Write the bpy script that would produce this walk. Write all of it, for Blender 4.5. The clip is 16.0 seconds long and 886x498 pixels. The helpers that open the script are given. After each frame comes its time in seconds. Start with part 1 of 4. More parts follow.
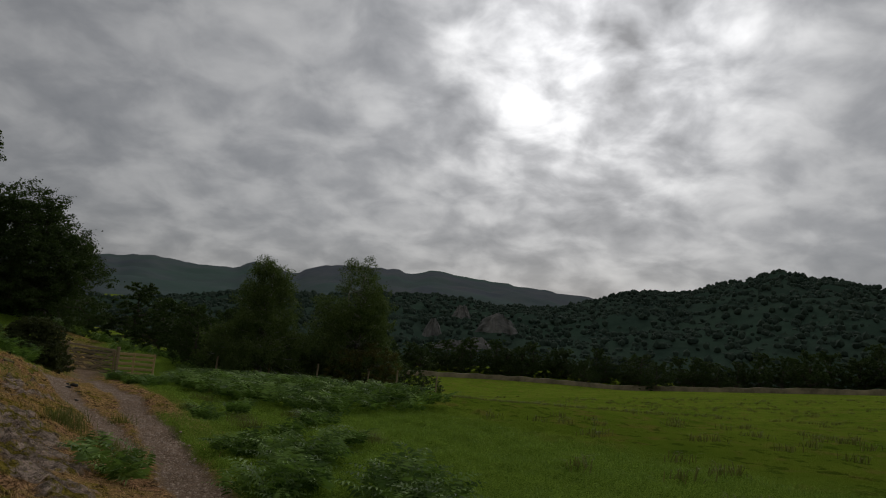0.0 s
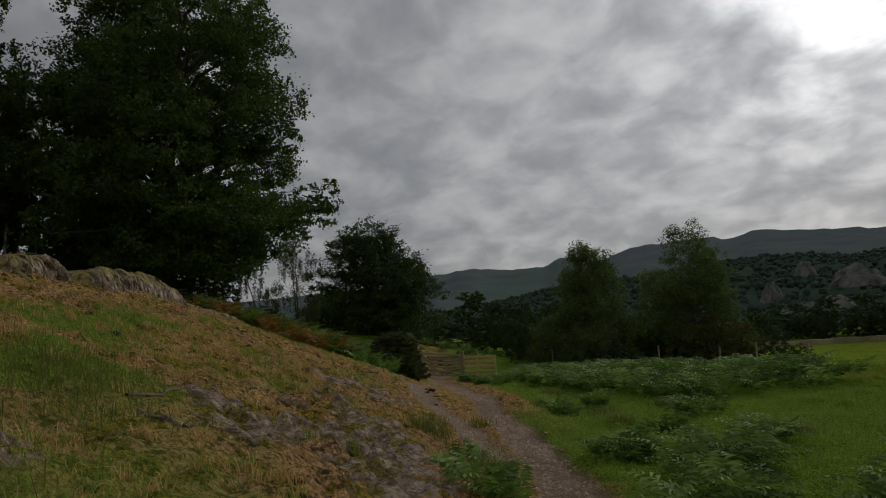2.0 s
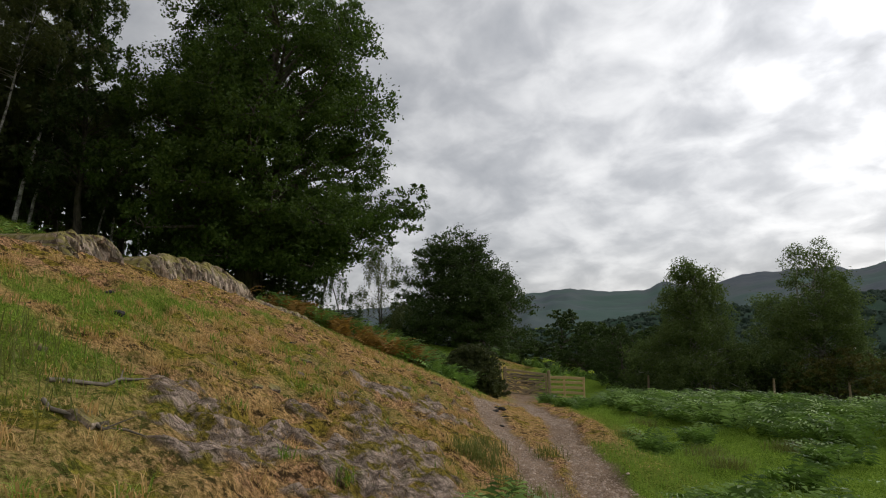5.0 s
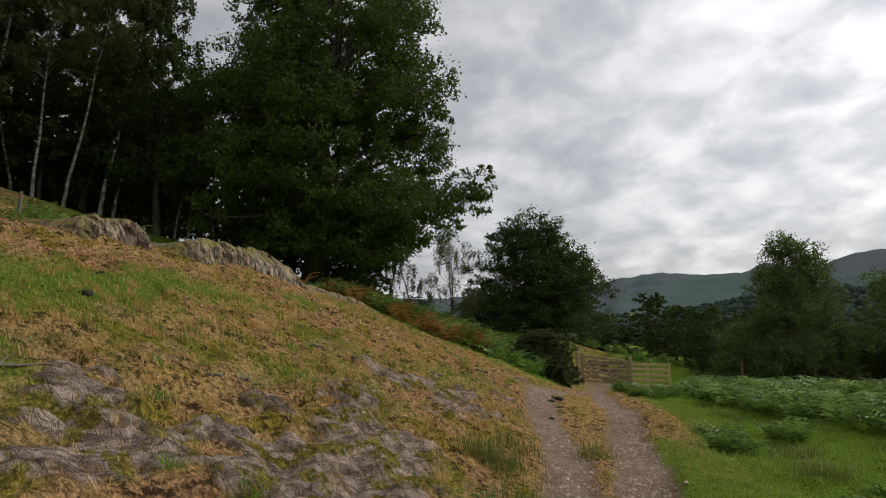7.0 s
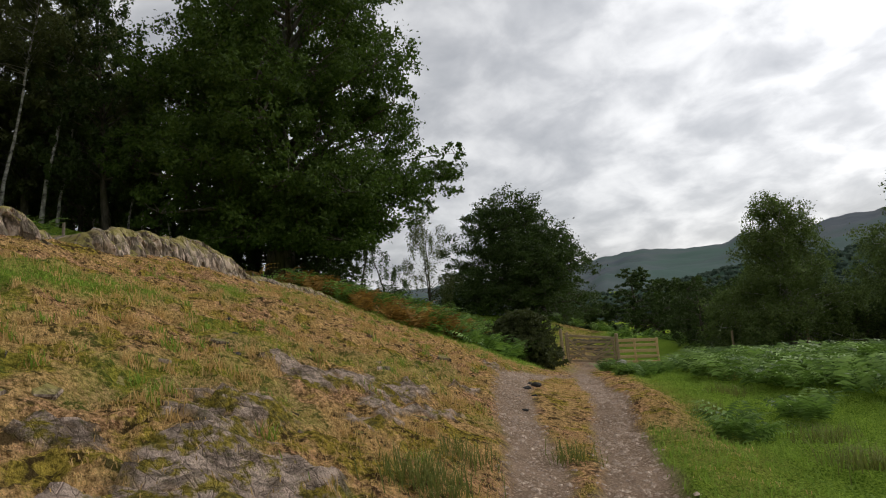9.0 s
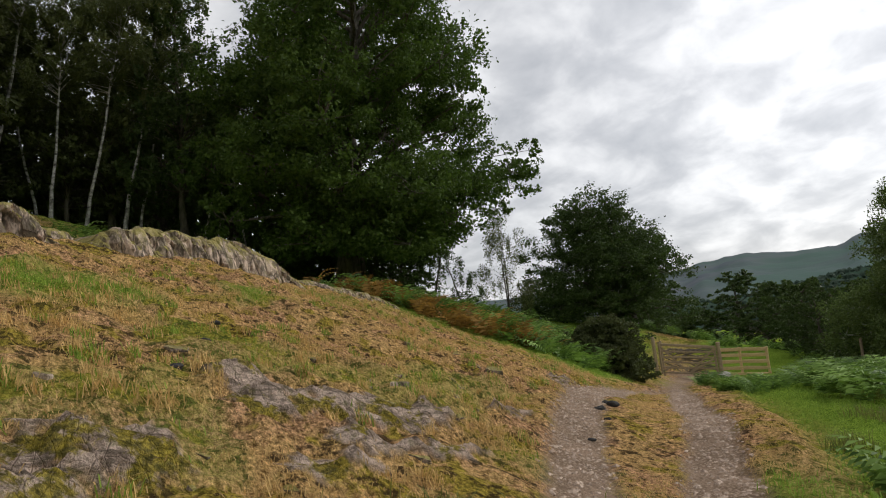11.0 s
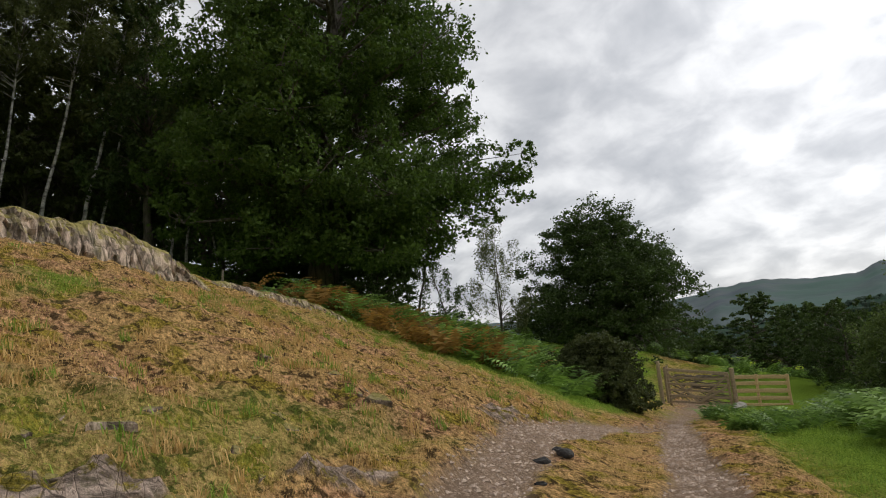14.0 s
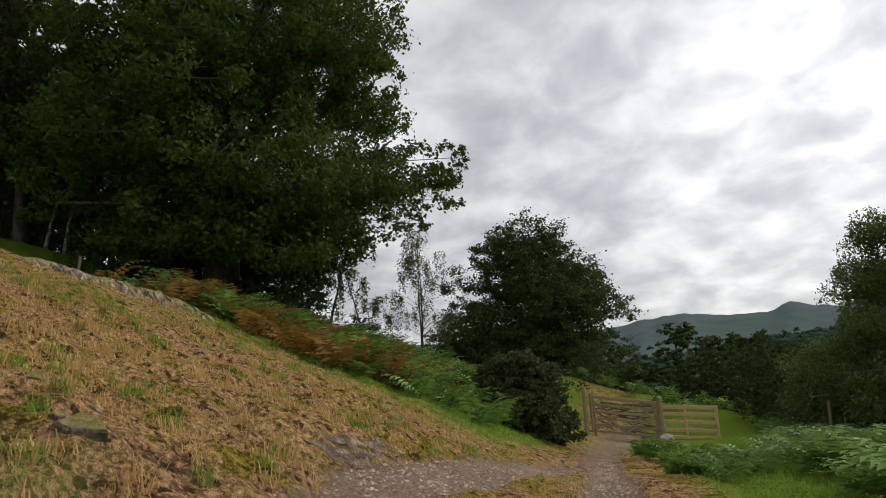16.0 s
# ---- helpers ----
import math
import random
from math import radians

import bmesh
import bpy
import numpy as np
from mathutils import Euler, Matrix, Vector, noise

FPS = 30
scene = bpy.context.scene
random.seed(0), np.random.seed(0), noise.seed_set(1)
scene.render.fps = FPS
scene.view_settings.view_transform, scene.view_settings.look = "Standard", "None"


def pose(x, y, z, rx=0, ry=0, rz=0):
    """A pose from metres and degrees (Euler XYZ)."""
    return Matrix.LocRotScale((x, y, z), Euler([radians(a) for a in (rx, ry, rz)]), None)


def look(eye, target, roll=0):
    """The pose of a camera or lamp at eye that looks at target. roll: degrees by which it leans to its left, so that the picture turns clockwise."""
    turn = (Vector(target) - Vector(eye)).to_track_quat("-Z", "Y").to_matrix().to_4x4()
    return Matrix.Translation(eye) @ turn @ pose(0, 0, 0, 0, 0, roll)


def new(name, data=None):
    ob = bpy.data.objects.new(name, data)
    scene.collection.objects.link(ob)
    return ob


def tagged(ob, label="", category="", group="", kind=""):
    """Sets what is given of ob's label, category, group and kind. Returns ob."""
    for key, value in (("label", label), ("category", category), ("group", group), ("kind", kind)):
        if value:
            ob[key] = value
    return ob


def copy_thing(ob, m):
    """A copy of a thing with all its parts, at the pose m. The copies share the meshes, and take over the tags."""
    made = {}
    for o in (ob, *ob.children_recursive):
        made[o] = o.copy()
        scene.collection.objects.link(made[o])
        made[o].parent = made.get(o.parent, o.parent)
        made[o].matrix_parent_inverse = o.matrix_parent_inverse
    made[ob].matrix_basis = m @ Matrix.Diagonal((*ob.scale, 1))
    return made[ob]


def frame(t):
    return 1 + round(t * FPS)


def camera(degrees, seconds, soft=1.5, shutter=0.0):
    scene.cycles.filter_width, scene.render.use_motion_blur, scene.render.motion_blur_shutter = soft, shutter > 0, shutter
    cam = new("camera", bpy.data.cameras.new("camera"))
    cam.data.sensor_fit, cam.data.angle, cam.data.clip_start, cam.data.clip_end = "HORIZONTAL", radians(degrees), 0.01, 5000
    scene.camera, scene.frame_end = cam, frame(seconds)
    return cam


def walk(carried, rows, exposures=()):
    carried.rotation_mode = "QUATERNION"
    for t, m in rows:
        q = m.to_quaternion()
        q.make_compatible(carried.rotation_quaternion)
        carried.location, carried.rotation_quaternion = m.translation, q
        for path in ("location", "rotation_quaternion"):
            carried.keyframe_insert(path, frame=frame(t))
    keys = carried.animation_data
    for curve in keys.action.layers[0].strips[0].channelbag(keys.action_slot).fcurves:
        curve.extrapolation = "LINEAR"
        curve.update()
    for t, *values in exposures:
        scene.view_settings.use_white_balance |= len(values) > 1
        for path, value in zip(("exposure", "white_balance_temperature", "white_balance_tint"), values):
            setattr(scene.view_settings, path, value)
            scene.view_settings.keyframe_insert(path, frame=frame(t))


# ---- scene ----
cam = camera(72.7, 16.0, soft=1.1)
ROWS = [
    (0.0, 0.000, -0.000, 1.600, 96.26, -5.16, 2.94),
    (0.5, -0.266, 0.595, 1.509, 95.51, -2.32, 10.19),
    (1.0, -0.506, 1.074, 1.412, 96.46, 0.27, 18.12),
    (1.5, -0.766, 1.434, 1.351, 96.49, 2.39, 25.23),
    (2.0, -1.056, 1.722, 1.288, 94.98, 4.09, 32.08),
    (2.5, -1.280, 1.881, 1.223, 91.84, 5.24, 35.54),
    (3.0, -1.341, 2.005, 1.197, 93.15, 4.19, 36.18),
    (3.5, -1.332, 2.290, 1.157, 94.75, 2.91, 36.84),
    (4.0, -1.431, 2.592, 1.094, 95.91, 1.82, 37.79),
    (4.2, -1.469, 2.716, 1.081, 96.32, 1.46, 38.19),
    (6.3, -1.558, 3.914, 1.014, 96.65, 0.79, 45.40),
    (6.5, -1.580, 4.076, 0.986, 96.52, 0.76, 45.90),
    (7.0, -1.731, 4.439, 0.933, 95.94, 1.70, 49.03),
    (7.5, -1.851, 4.767, 0.901, 96.44, 4.00, 50.43),
    (8.0, -2.010, 5.063, 0.844, 95.35, 4.92, 48.32),
    (8.2, -2.097, 5.198, 0.827, 95.45, 5.05, 47.49),
    (10.3, -3.267, 6.802, 0.603, 93.88, 6.33, 50.49),
    (10.5, -3.338, 6.947, 0.577, 94.60, 5.99, 52.22),
    (11.0, -3.402, 7.214, 0.592, 96.64, 5.92, 56.21),
    (11.5, -3.373, 7.415, 0.643, 96.86, 5.77, 59.21),
    (12.0, -3.488, 7.645, 0.628, 97.87, 6.20, 61.15),
    (12.5, -3.730, 7.995, 0.523, 99.39, 6.95, 61.70),
    (13.0, -4.060, 8.567, 0.497, 99.81, 6.28, 60.27),
    (13.5, -4.444, 9.082, 0.413, 98.96, 5.89, 58.58),
    (14.0, -4.795, 9.556, 0.329, 98.78, 4.91, 57.33),
    (14.5, -5.139, 9.968, 0.284, 98.96, 4.72, 57.59),
    (15.0, -5.605, 10.414, 0.246, 99.06, 4.88, 57.34),
    (15.5, -5.931, 10.797, 0.187, 99.32, 4.62, 55.80),
    (16.0, -6.162, 11.239, 0.141, 100.30, 2.62, 50.84),
]
walk(cam, [(t, pose(x, y, z, rx, ry, rz)) for t, x, y, z, rx, ry, rz in ROWS],
     exposures=[(0.0, -1.15), (1.5, -1.05), (2.5, -0.85), (3.5, -0.2), (4.2, -0.05), (7.0, 0.08), (8.2, 0.12), (11.0, 0.42), (13.0, 0.42), (16.0, 0.25)])

# ---- light: an overcast sky, brighter round the hidden sun ----
SUN_AZ, SUN_EL = 9.5, 26.5
sun_dir = Vector((math.sin(radians(SUN_AZ)) * math.cos(radians(SUN_EL)), math.cos(radians(SUN_AZ)) * math.cos(radians(SUN_EL)), math.sin(radians(SUN_EL))))
world = bpy.data.worlds.new("overcast_sky")
scene.world = world
world.use_nodes = True


class Net:
    """A small helper to wire a node tree."""

    def __init__(self, tree):
        self.tree, self.nodes, self.links = tree, tree.nodes, tree.links

    def add(self, kind, **values):
        nd = self.nodes.new(kind)
        for key, value in values.items():
            setattr(nd, key, value)
        return nd

    def put(self, value, socket):
        if isinstance(value, bpy.types.NodeSocket):
            self.links.new(value, socket)
        else:
            if socket.type == "RGBA" and len(value) == 3:
                value = (*value, 1)
            socket.default_value = value

    def maths(self, op, a, b=0.0, clamp=False):
        nd = self.add("ShaderNodeMath", operation=op, use_clamp=clamp)
        self.put(a, nd.inputs[0])
        self.put(b, nd.inputs[1])
        return nd.outputs[0]

    def mix(self, fac, a, b, blend="MIX"):
        nd = self.add("ShaderNodeMixRGB", blend_type=blend)
        self.put(fac, nd.inputs[0])
        self.put(a, nd.inputs[1])
        self.put(b, nd.inputs[2])
        return nd.outputs[0]

    def noise(self, vec, scale, detail=4, rough=0.55, distort=0.0):
        nd = self.add("ShaderNodeTexNoise")
        self.put(vec, nd.inputs["Vector"])
        nd.inputs["Scale"].default_value, nd.inputs["Detail"].default_value = scale, detail
        nd.inputs["Roughness"].default_value, nd.inputs["Distortion"].default_value = rough, distort
        return nd.outputs[0]

    def ramp(self, fac, *stops):
        nd = self.add("ShaderNodeValToRGB")
        els = nd.color_ramp.elements
        while len(els) < len(stops):
            els.new(0.5)
        for el, (p, c) in zip(els, stops):
            el.position = p
            el.color = (c, c, c, 1) if isinstance(c, (int, float)) else (*c, 1)
        self.put(fac, nd.inputs[0])
        return nd.outputs[0]

    def scaled(self, vec, s):
        nd = self.add("ShaderNodeMapping")
        self.put(vec, nd.inputs[0])
        nd.inputs["Scale"].default_value = s
        return nd.outputs[0]


w = Net(world.node_tree)
w.nodes.clear()
coord = w.add("ShaderNodeTexCoord").outputs["Generated"]
sep = w.add("ShaderNodeSeparateXYZ")
w.put(coord, sep.inputs[0])
lift = w.maths("ADD", w.maths("MAXIMUM", sep.outputs[2], 0.0), 0.42)
flat = w.add("ShaderNodeCombineXYZ")
w.put(w.maths("DIVIDE", sep.outputs[0], lift), flat.inputs[0])
w.put(w.maths("DIVIDE", sep.outputs[1], lift), flat.inputs[1])
big = w.noise(flat.outputs[0], 2.3, 3, 0.5, 0.2)
mid = w.noise(flat.outputs[0], 6.4, 5, 0.52, 0.25)
cover = w.maths("ADD", w.maths("MULTIPLY", big, 0.45), w.maths("MULTIPLY", mid, 0.55))
cloud = w.ramp(cover, (0.36, (0.42, 0.435, 0.465)), (0.47, (0.56, 0.57, 0.595)), (0.57, (0.77, 0.775, 0.79)), (0.68, (0.93, 0.93, 0.935)))
dot = w.add("ShaderNodeVectorMath", operation="DOT_PRODUCT")
w.put(coord, dot.inputs[0])
dot.inputs[1].default_value = sun_dir
near_sun = w.maths("MAXIMUM", dot.outputs["Value"], 0.0)
glow = w.maths("MULTIPLY", w.maths("POWER", near_sun, 40.0), w.ramp(cover, (0.36, 0.02), (0.62, 1.0)))
wide = w.maths("MULTIPLY", w.maths("POWER", near_sun, 4.0), 0.62)
lit = w.maths("ADD", w.maths("ADD", w.maths("MULTIPLY", glow, 3.2), wide), 0.72)
vm = w.add("ShaderNodeVectorMath", operation="SCALE")
w.put(cloud, vm.inputs[0])
w.put(lit, vm.inputs["Scale"])
sky = w.add("ShaderNodeTexSky", sky_type="NISHITA", sun_disc=False, sun_elevation=radians(SUN_EL), sun_rotation=radians(SUN_AZ))
bg_sky = w.add("ShaderNodeBackground")
w.put(sky.outputs[0], bg_sky.inputs[0])
bg_sky.inputs[1].default_value = 0.05
bg_cloud = w.add("ShaderNodeBackground")
w.put(vm.outputs[0], bg_cloud.inputs[0])
bg_cloud.inputs[1].default_value = 1.12
both = w.add("ShaderNodeMixShader")
both.inputs[0].default_value = 0.88
w.links.new(bg_sky.outputs[0], both.inputs[1])
w.links.new(bg_cloud.outputs[0], both.inputs[2])
out = w.add("ShaderNodeOutputWorld")
w.links.new(both.outputs[0], out.inputs[0])

lamp = bpy.data.lights.new("sun", "SUN")
lamp.energy, lamp.angle, lamp.color = 1.1, radians(14), (1.0, 0.95, 0.88)
sun = new("sun", lamp)
sun.matrix_world = look(sun_dir * 50, (0, 0, 0))

# ---- materials ----


def material(name):
    m = bpy.data.materials.new(name)
    m.use_nodes = True
    n = Net(m.node_tree)
    n.nodes.clear()
    bs = n.add("ShaderNodeBsdfPrincipled")
    o = n.add("ShaderNodeOutputMaterial")
    n.links.new(bs.outputs[0], o.inputs[0])
    return m, n, bs, o


def bump(n, bs, height, strength, distance):
    b = n.add("ShaderNodeBump")
    b.inputs["Strength"].default_value, b.inputs["Distance"].default_value = strength, distance
    n.put(height, b.inputs["Height"])
    n.links.new(b.outputs[0], bs.inputs["Normal"])


def obj_coord(n):
    return n.add("ShaderNodeTexCoord").outputs["Object"]


def attr(n, name):
    return n.add("ShaderNodeAttribute", attribute_name=name).outputs["Fac"]


def leaf_material(name, dark, light, through_light, rough=0.55, tone=""):
    m, n, bs, o = material(name)
    isl = n.add("ShaderNodeNewGeometry").outputs["Random Per Island"]
    patch = n.noise(obj_coord(n), 0.45, 3)
    f = n.maths("ADD", n.maths("MULTIPLY", isl, 0.6), n.maths("MULTIPLY", patch, 0.5), True)
    if tone:
        f = n.maths("ADD", n.maths("MULTIPLY", isl, 0.2), n.maths("MULTIPLY", attr(n, tone), 0.8), True)
    col = n.mix(f, dark, light)
    n.put(col, bs.inputs["Base Color"])
    bs.inputs["Roughness"].default_value = rough
    bs.inputs["Specular IOR Level"].default_value = 0.12
    tr = n.add("ShaderNodeBsdfTranslucent")
    n.put(n.mix(f, through_light, tuple(min(1, c * 1.5) for c in through_light)), tr.inputs[0])
    mx = n.add("ShaderNodeMixShader")
    mx.inputs[0].default_value = 0.22
    n.links.new(bs.outputs[0], mx.inputs[1])
    n.links.new(tr.outputs[0], mx.inputs[2])
    n.links.new(mx.outputs[0], o.inputs[0])
    return m


def bark_material(name, dark, light, scale, banded=False):
    m, n, bs, o = material(name)
    c = obj_coord(n)
    a = n.noise(n.scaled(c, (1, 1, 0.25) if not banded else (0.8, 0.8, 1.5)), scale, 6, 0.65)
    col = n.mix(n.ramp(a, (0.36, 0.0), (0.6, 1.0)), dark, light)
    moss = n.ramp(n.noise(c, 1.3, 3), (0.52, 0.0), (0.68, 0.5))
    n.put(n.mix(moss, col, (0.07, 0.085, 0.03)) if not banded else col, bs.inputs["Base Color"])
    bs.inputs["Roughness"].default_value = 0.9
    bump(n, bs, a, 0.7, 0.03)
    return m


def fractures(n, vec, scale):
    """Distance to the nearest joint of a broken rock face."""
    warp = n.add("ShaderNodeVectorMath")
    warp.operation = "MULTIPLY_ADD"
    nn = n.add("ShaderNodeTexNoise")
    n.put(vec, nn.inputs["Vector"])
    nn.inputs["Scale"].default_value = 3.0
    nn.inputs["Detail"].default_value = 5
    n.put(nn.outputs["Color"], warp.inputs[0])
    warp.inputs[1].default_value = (0.22, 0.22, 0.22)
    n.put(vec, warp.inputs[2])
    vo = n.add("ShaderNodeTexVoronoi", feature="DISTANCE_TO_EDGE")
    n.put(warp.outputs[0], vo.inputs["Vector"])
    vo.inputs["Scale"].default_value = scale
    return vo.outputs["Distance"]


def rock_material(name):
    m, n, bs, o = material(name)
    c = obj_coord(n)
    strata = n.noise(n.scaled(c, (1.5, 1.5, 0.8)), 3.6, 7, 0.68, 0.2)
    fine = n.noise(c, 19, 6, 0.7)
    lich = n.ramp(n.noise(c, 3.1, 5, 0.65), (0.52, 0.0), (0.62, 0.75))
    col = n.mix(n.ramp(strata, (0.38, 0.0), (0.56, 1.0)), (0.15, 0.11, 0.08), (0.64, 0.49, 0.38))
    streak = n.noise(n.scaled(c, (5.0, 5.0, 1.0)), 1.7, 6, 0.68, 0.3)
    col = n.mix(n.ramp(streak, (0.48, 0.0), (0.55, 0.85)), col, (0.06, 0.05, 0.03))
    rift = fractures(n, n.scaled(c, (2.4, 2.4, 0.75)), 2.0)
    col = n.mix(n.ramp(rift, (0.0, 0.9), (0.055, 0.0)), col, (0.03, 0.022, 0.016))
    col = n.mix(n.maths("MULTIPLY", fine, 0.28), col, (0.38, 0.275, 0.20))
    nz = n.add("ShaderNodeSeparateXYZ")
    n.put(n.add("ShaderNodeNewGeometry").outputs["Normal"], nz.inputs[0])
    top = n.maths("MULTIPLY", n.ramp(nz.outputs[2], (0.42, 0.0), (0.70, 1.0)), n.ramp(n.noise(c, 2.2, 5), (0.32, 0.0), (0.48, 0.95)))
    col = n.mix(n.maths("MULTIPLY", lich, 0.32), col, (0.20, 0.19, 0.10))
    col = n.mix(top, col, (0.27, 0.225, 0.055))
    n.put(col, bs.inputs["Base Color"])
    bs.inputs["Roughness"].default_value = 0.93
    bump(n, bs, n.maths("ADD", n.maths("ADD", strata, n.maths("MULTIPLY", fine, 0.35)), n.ramp(rift, (0.0, 0.0), (0.16, 0.7))), 0.95, 0.06)
    return m


def ground_material():
    m, n, bs, o = material("ground_turf")
    c = obj_coord(n)
    fine = n.noise(c, 26, 5, 0.7)
    blades = n.noise(n.scaled(c, (1, 1, 0.3)), 60, 4, 0.7)
    mid = n.noise(c, 2.1, 7, 0.66)
    bigp = n.noise(n.scaled(c, (1.0, 1.0, 2.5)), 0.9, 6, 0.62)
    straw = n.mix(n.ramp(fine, (0.34, 0.0), (0.62, 1.0)), (0.19, 0.105, 0.036), (0.92, 0.59, 0.25))
    pink = n.mix(n.ramp(fine, (0.40, 0.0), (0.6, 1.0)), (0.22, 0.115, 0.055), (0.86, 0.51, 0.27))
    dry = n.mix(n.ramp(bigp, (0.47, 0.0), (0.56, 1.0)), straw, pink)
    moss = n.mix(n.ramp(fine, (0.40, 0.0), (0.62, 1.0)), (0.13, 0.115, 0.015), (0.54, 0.42, 0.055))
    dry = n.mix(n.ramp(mid, (0.51, 0.0), (0.57, 0.85)), dry, moss)
    dark = n.ramp(n.noise(c, 8.5, 6, 0.68), (0.535, 0.0), (0.59, 0.9))
    dry = n.mix(dark, dry, (0.06, 0.04, 0.022))
    mat = n.noise(n.scaled(c, (1.0, 3.2, 1.6)), 17, 5, 0.7, 0.6)
    dry = n.mix(n.ramp(mat, (0.54, 0.0), (0.60, 0.6)), dry, (0.07, 0.042, 0.018))
    lush = n.mix(n.ramp(blades, (0.40, 0.0), (0.62, 1.0)), (0.085, 0.16, 0.016), (0.33, 0.47, 0.065))
    dry = n.mix(n.ramp(n.noise(c, 5.5, 7, 0.7), (0.58, 0.0), (0.66, 0.45)), dry, (0.17, 0.165, 0.032))
    turf = n.mix(attr(n, "green"), dry, lush)
    field = n.mix(n.ramp(n.noise(c, 0.22, 6, 0.66), (0.36, 0.0), (0.66, 1.0)), (0.16, 0.25, 0.024), (0.27, 0.355, 0.040))
    field = n.mix(n.ramp(n.noise(c, 0.9, 5, 0.65), (0.53, 0.0), (0.62, 0.8)), field, (0.30, 0.25, 0.055))
    field = n.mix(n.ramp(n.noise(c, 2.4, 4, 0.6), (0.55, 0.0), (0.63, 0.75)), field, (0.06, 0.105, 0.013))
    field = n.mix(n.maths("MULTIPLY", fine, 0.45), field, (0.085, 0.135, 0.013))
    turf = n.mix(attr(n, "field"), turf, field)
    peb = n.add("ShaderNodeTexVoronoi")
    n.put(c, peb.inputs["Vector"])
    peb.inputs["Scale"].default_value = 34
    stones = n.mix(n.ramp(peb.outputs["Distance"], (0.05, 0.0), (0.5, 1.0)), (0.70, 0.53, 0.40), (0.30, 0.21, 0.145))
    stones = n.mix(n.maths("MULTIPLY", peb.outputs["Color"], 0.35), stones, (0.42, 0.31, 0.225))
    stones = n.mix(n.ramp(mid, (0.45, 0.0), (0.65, 0.6)), stones, (0.55, 0.39, 0.28))
    turf = n.mix(attr(n, "track"), turf, stones)
    strata = n.noise(n.scaled(c, (1.0, 1.5, 1.2)), 4.0, 7, 0.7, 0.2)
    rock = n.mix(n.ramp(strata, (0.36, 0.0), (0.56, 1.0)), (0.27, 0.20, 0.15), (0.78, 0.60, 0.48))
    rift = fractures(n, n.scaled(c, (1.0, 3.4, 1.6)), 4.6)
    beds = n.noise(n.scaled(c, (6.0, 1.1, 3.0)), 4.5, 6, 0.7, 0.3)
    rock = n.mix(n.ramp(beds, (0.53, 0.0), (0.60, 0.65)), rock, (0.13, 0.10, 0.075))
    rock = n.mix(n.ramp(rift, (0.0, 0.65), (0.022, 0.0)), rock, (0.06, 0.045, 0.032))
    rock = n.mix(n.ramp(n.noise(c, 4.2, 6, 0.68), (0.51, 0.0), (0.57, 0.9)), rock, moss)
    rock = n.mix(n.ramp(n.noise(c, 11, 5, 0.65), (0.55, 0.0), (0.7, 0.7)), rock, (0.17, 0.16, 0.06))
    turf = n.mix(attr(n, "rock"), turf, rock)
    n.put(turf, bs.inputs["Base Color"])
    bs.inputs["Roughness"].default_value = 0.95
    bs.inputs["Specular IOR Level"].default_value = 0.0
    h = n.maths("ADD", n.maths("ADD", n.maths("ADD", fine, n.maths("MULTIPLY", n.noise(c, 8.5, 6, 0.68), 1.6)), n.maths("MULTIPLY", blades, 0.5)), n.maths("MULTIPLY", n.maths("MULTIPLY", n.maths("SUBTRACT", n.maths("ADD", strata, n.ramp(rift, (0.0, 0.0), (0.04, 0.25))), n.ramp(beds, (0.5, 0.0), (0.62, 0.4))), attr(n, "rock")), 2.0))
    bump(n, bs, h, 1.0, 0.07)
    return m


def wood_material(name, dark, light):
    m, n, bs, o = material(name)
    c = obj_coord(n)
    grain = n.noise(n.scaled(c, (0.6, 6, 6)), 5, 6, 0.65)
    rnd = n.add("ShaderNodeObjectInfo").outputs["Random"]
    col = n.mix(n.ramp(grain, (0.3, 0.0), (0.7, 1.0)), dark, light)
    col = n.mix(n.maths("MULTIPLY", rnd, 0.35), col, tuple(0.55 * k for k in light))
    n.put(col, bs.inputs["Base Color"])
    bs.inputs["Roughness"].default_value = 0.85
    bump(n, bs, grain, 0.5, 0.01)
    return m


def plain_varied(name, a, b, scale, rough=0.9, dist=0.02):
    m, n, bs, o = material(name)
    f = n.noise(obj_coord(n), scale, 6, 0.65)
    n.put(n.mix(n.ramp(f, (0.32, 0.0), (0.68, 1.0)), a, b), bs.inputs["Base Color"])
    bs.inputs["Roughness"].default_value = rough
    bump(n, bs, f, 0.6, dist)
    return m


MAT_GROUND = ground_material()
MAT_ROCK = rock_material("slate_rock")
MAT_OAK_LEAF = leaf_material("oak_leaves", (0.014, 0.028, 0.006), (0.105, 0.16, 0.032), (0.09, 0.16, 0.024))
MAT_BIRCH_LEAF = leaf_material("birch_leaves", (0.028, 0.048, 0.014), (0.17, 0.22, 0.07), (0.14, 0.21, 0.045))
MAT_DARK_LEAF = leaf_material("shaded_leaves", (0.014, 0.026, 0.009), (0.088, 0.125, 0.038), (0.07, 0.12, 0.024))
MAT_WOOD_LEAF = leaf_material("woodland_leaves", (0.034, 0.045, 0.018), (0.15, 0.17, 0.065), (0.14, 0.17, 0.045))
MAT_RED_LEAF = leaf_material("hedge_leaves", (0.045, 0.055, 0.015), (0.15, 0.13, 0.035), (0.14, 0.14, 0.03))
MAT_GORSE = leaf_material("gorse_leaves", (0.022, 0.032, 0.012), (0.12, 0.135, 0.05), (0.07, 0.09, 0.022))
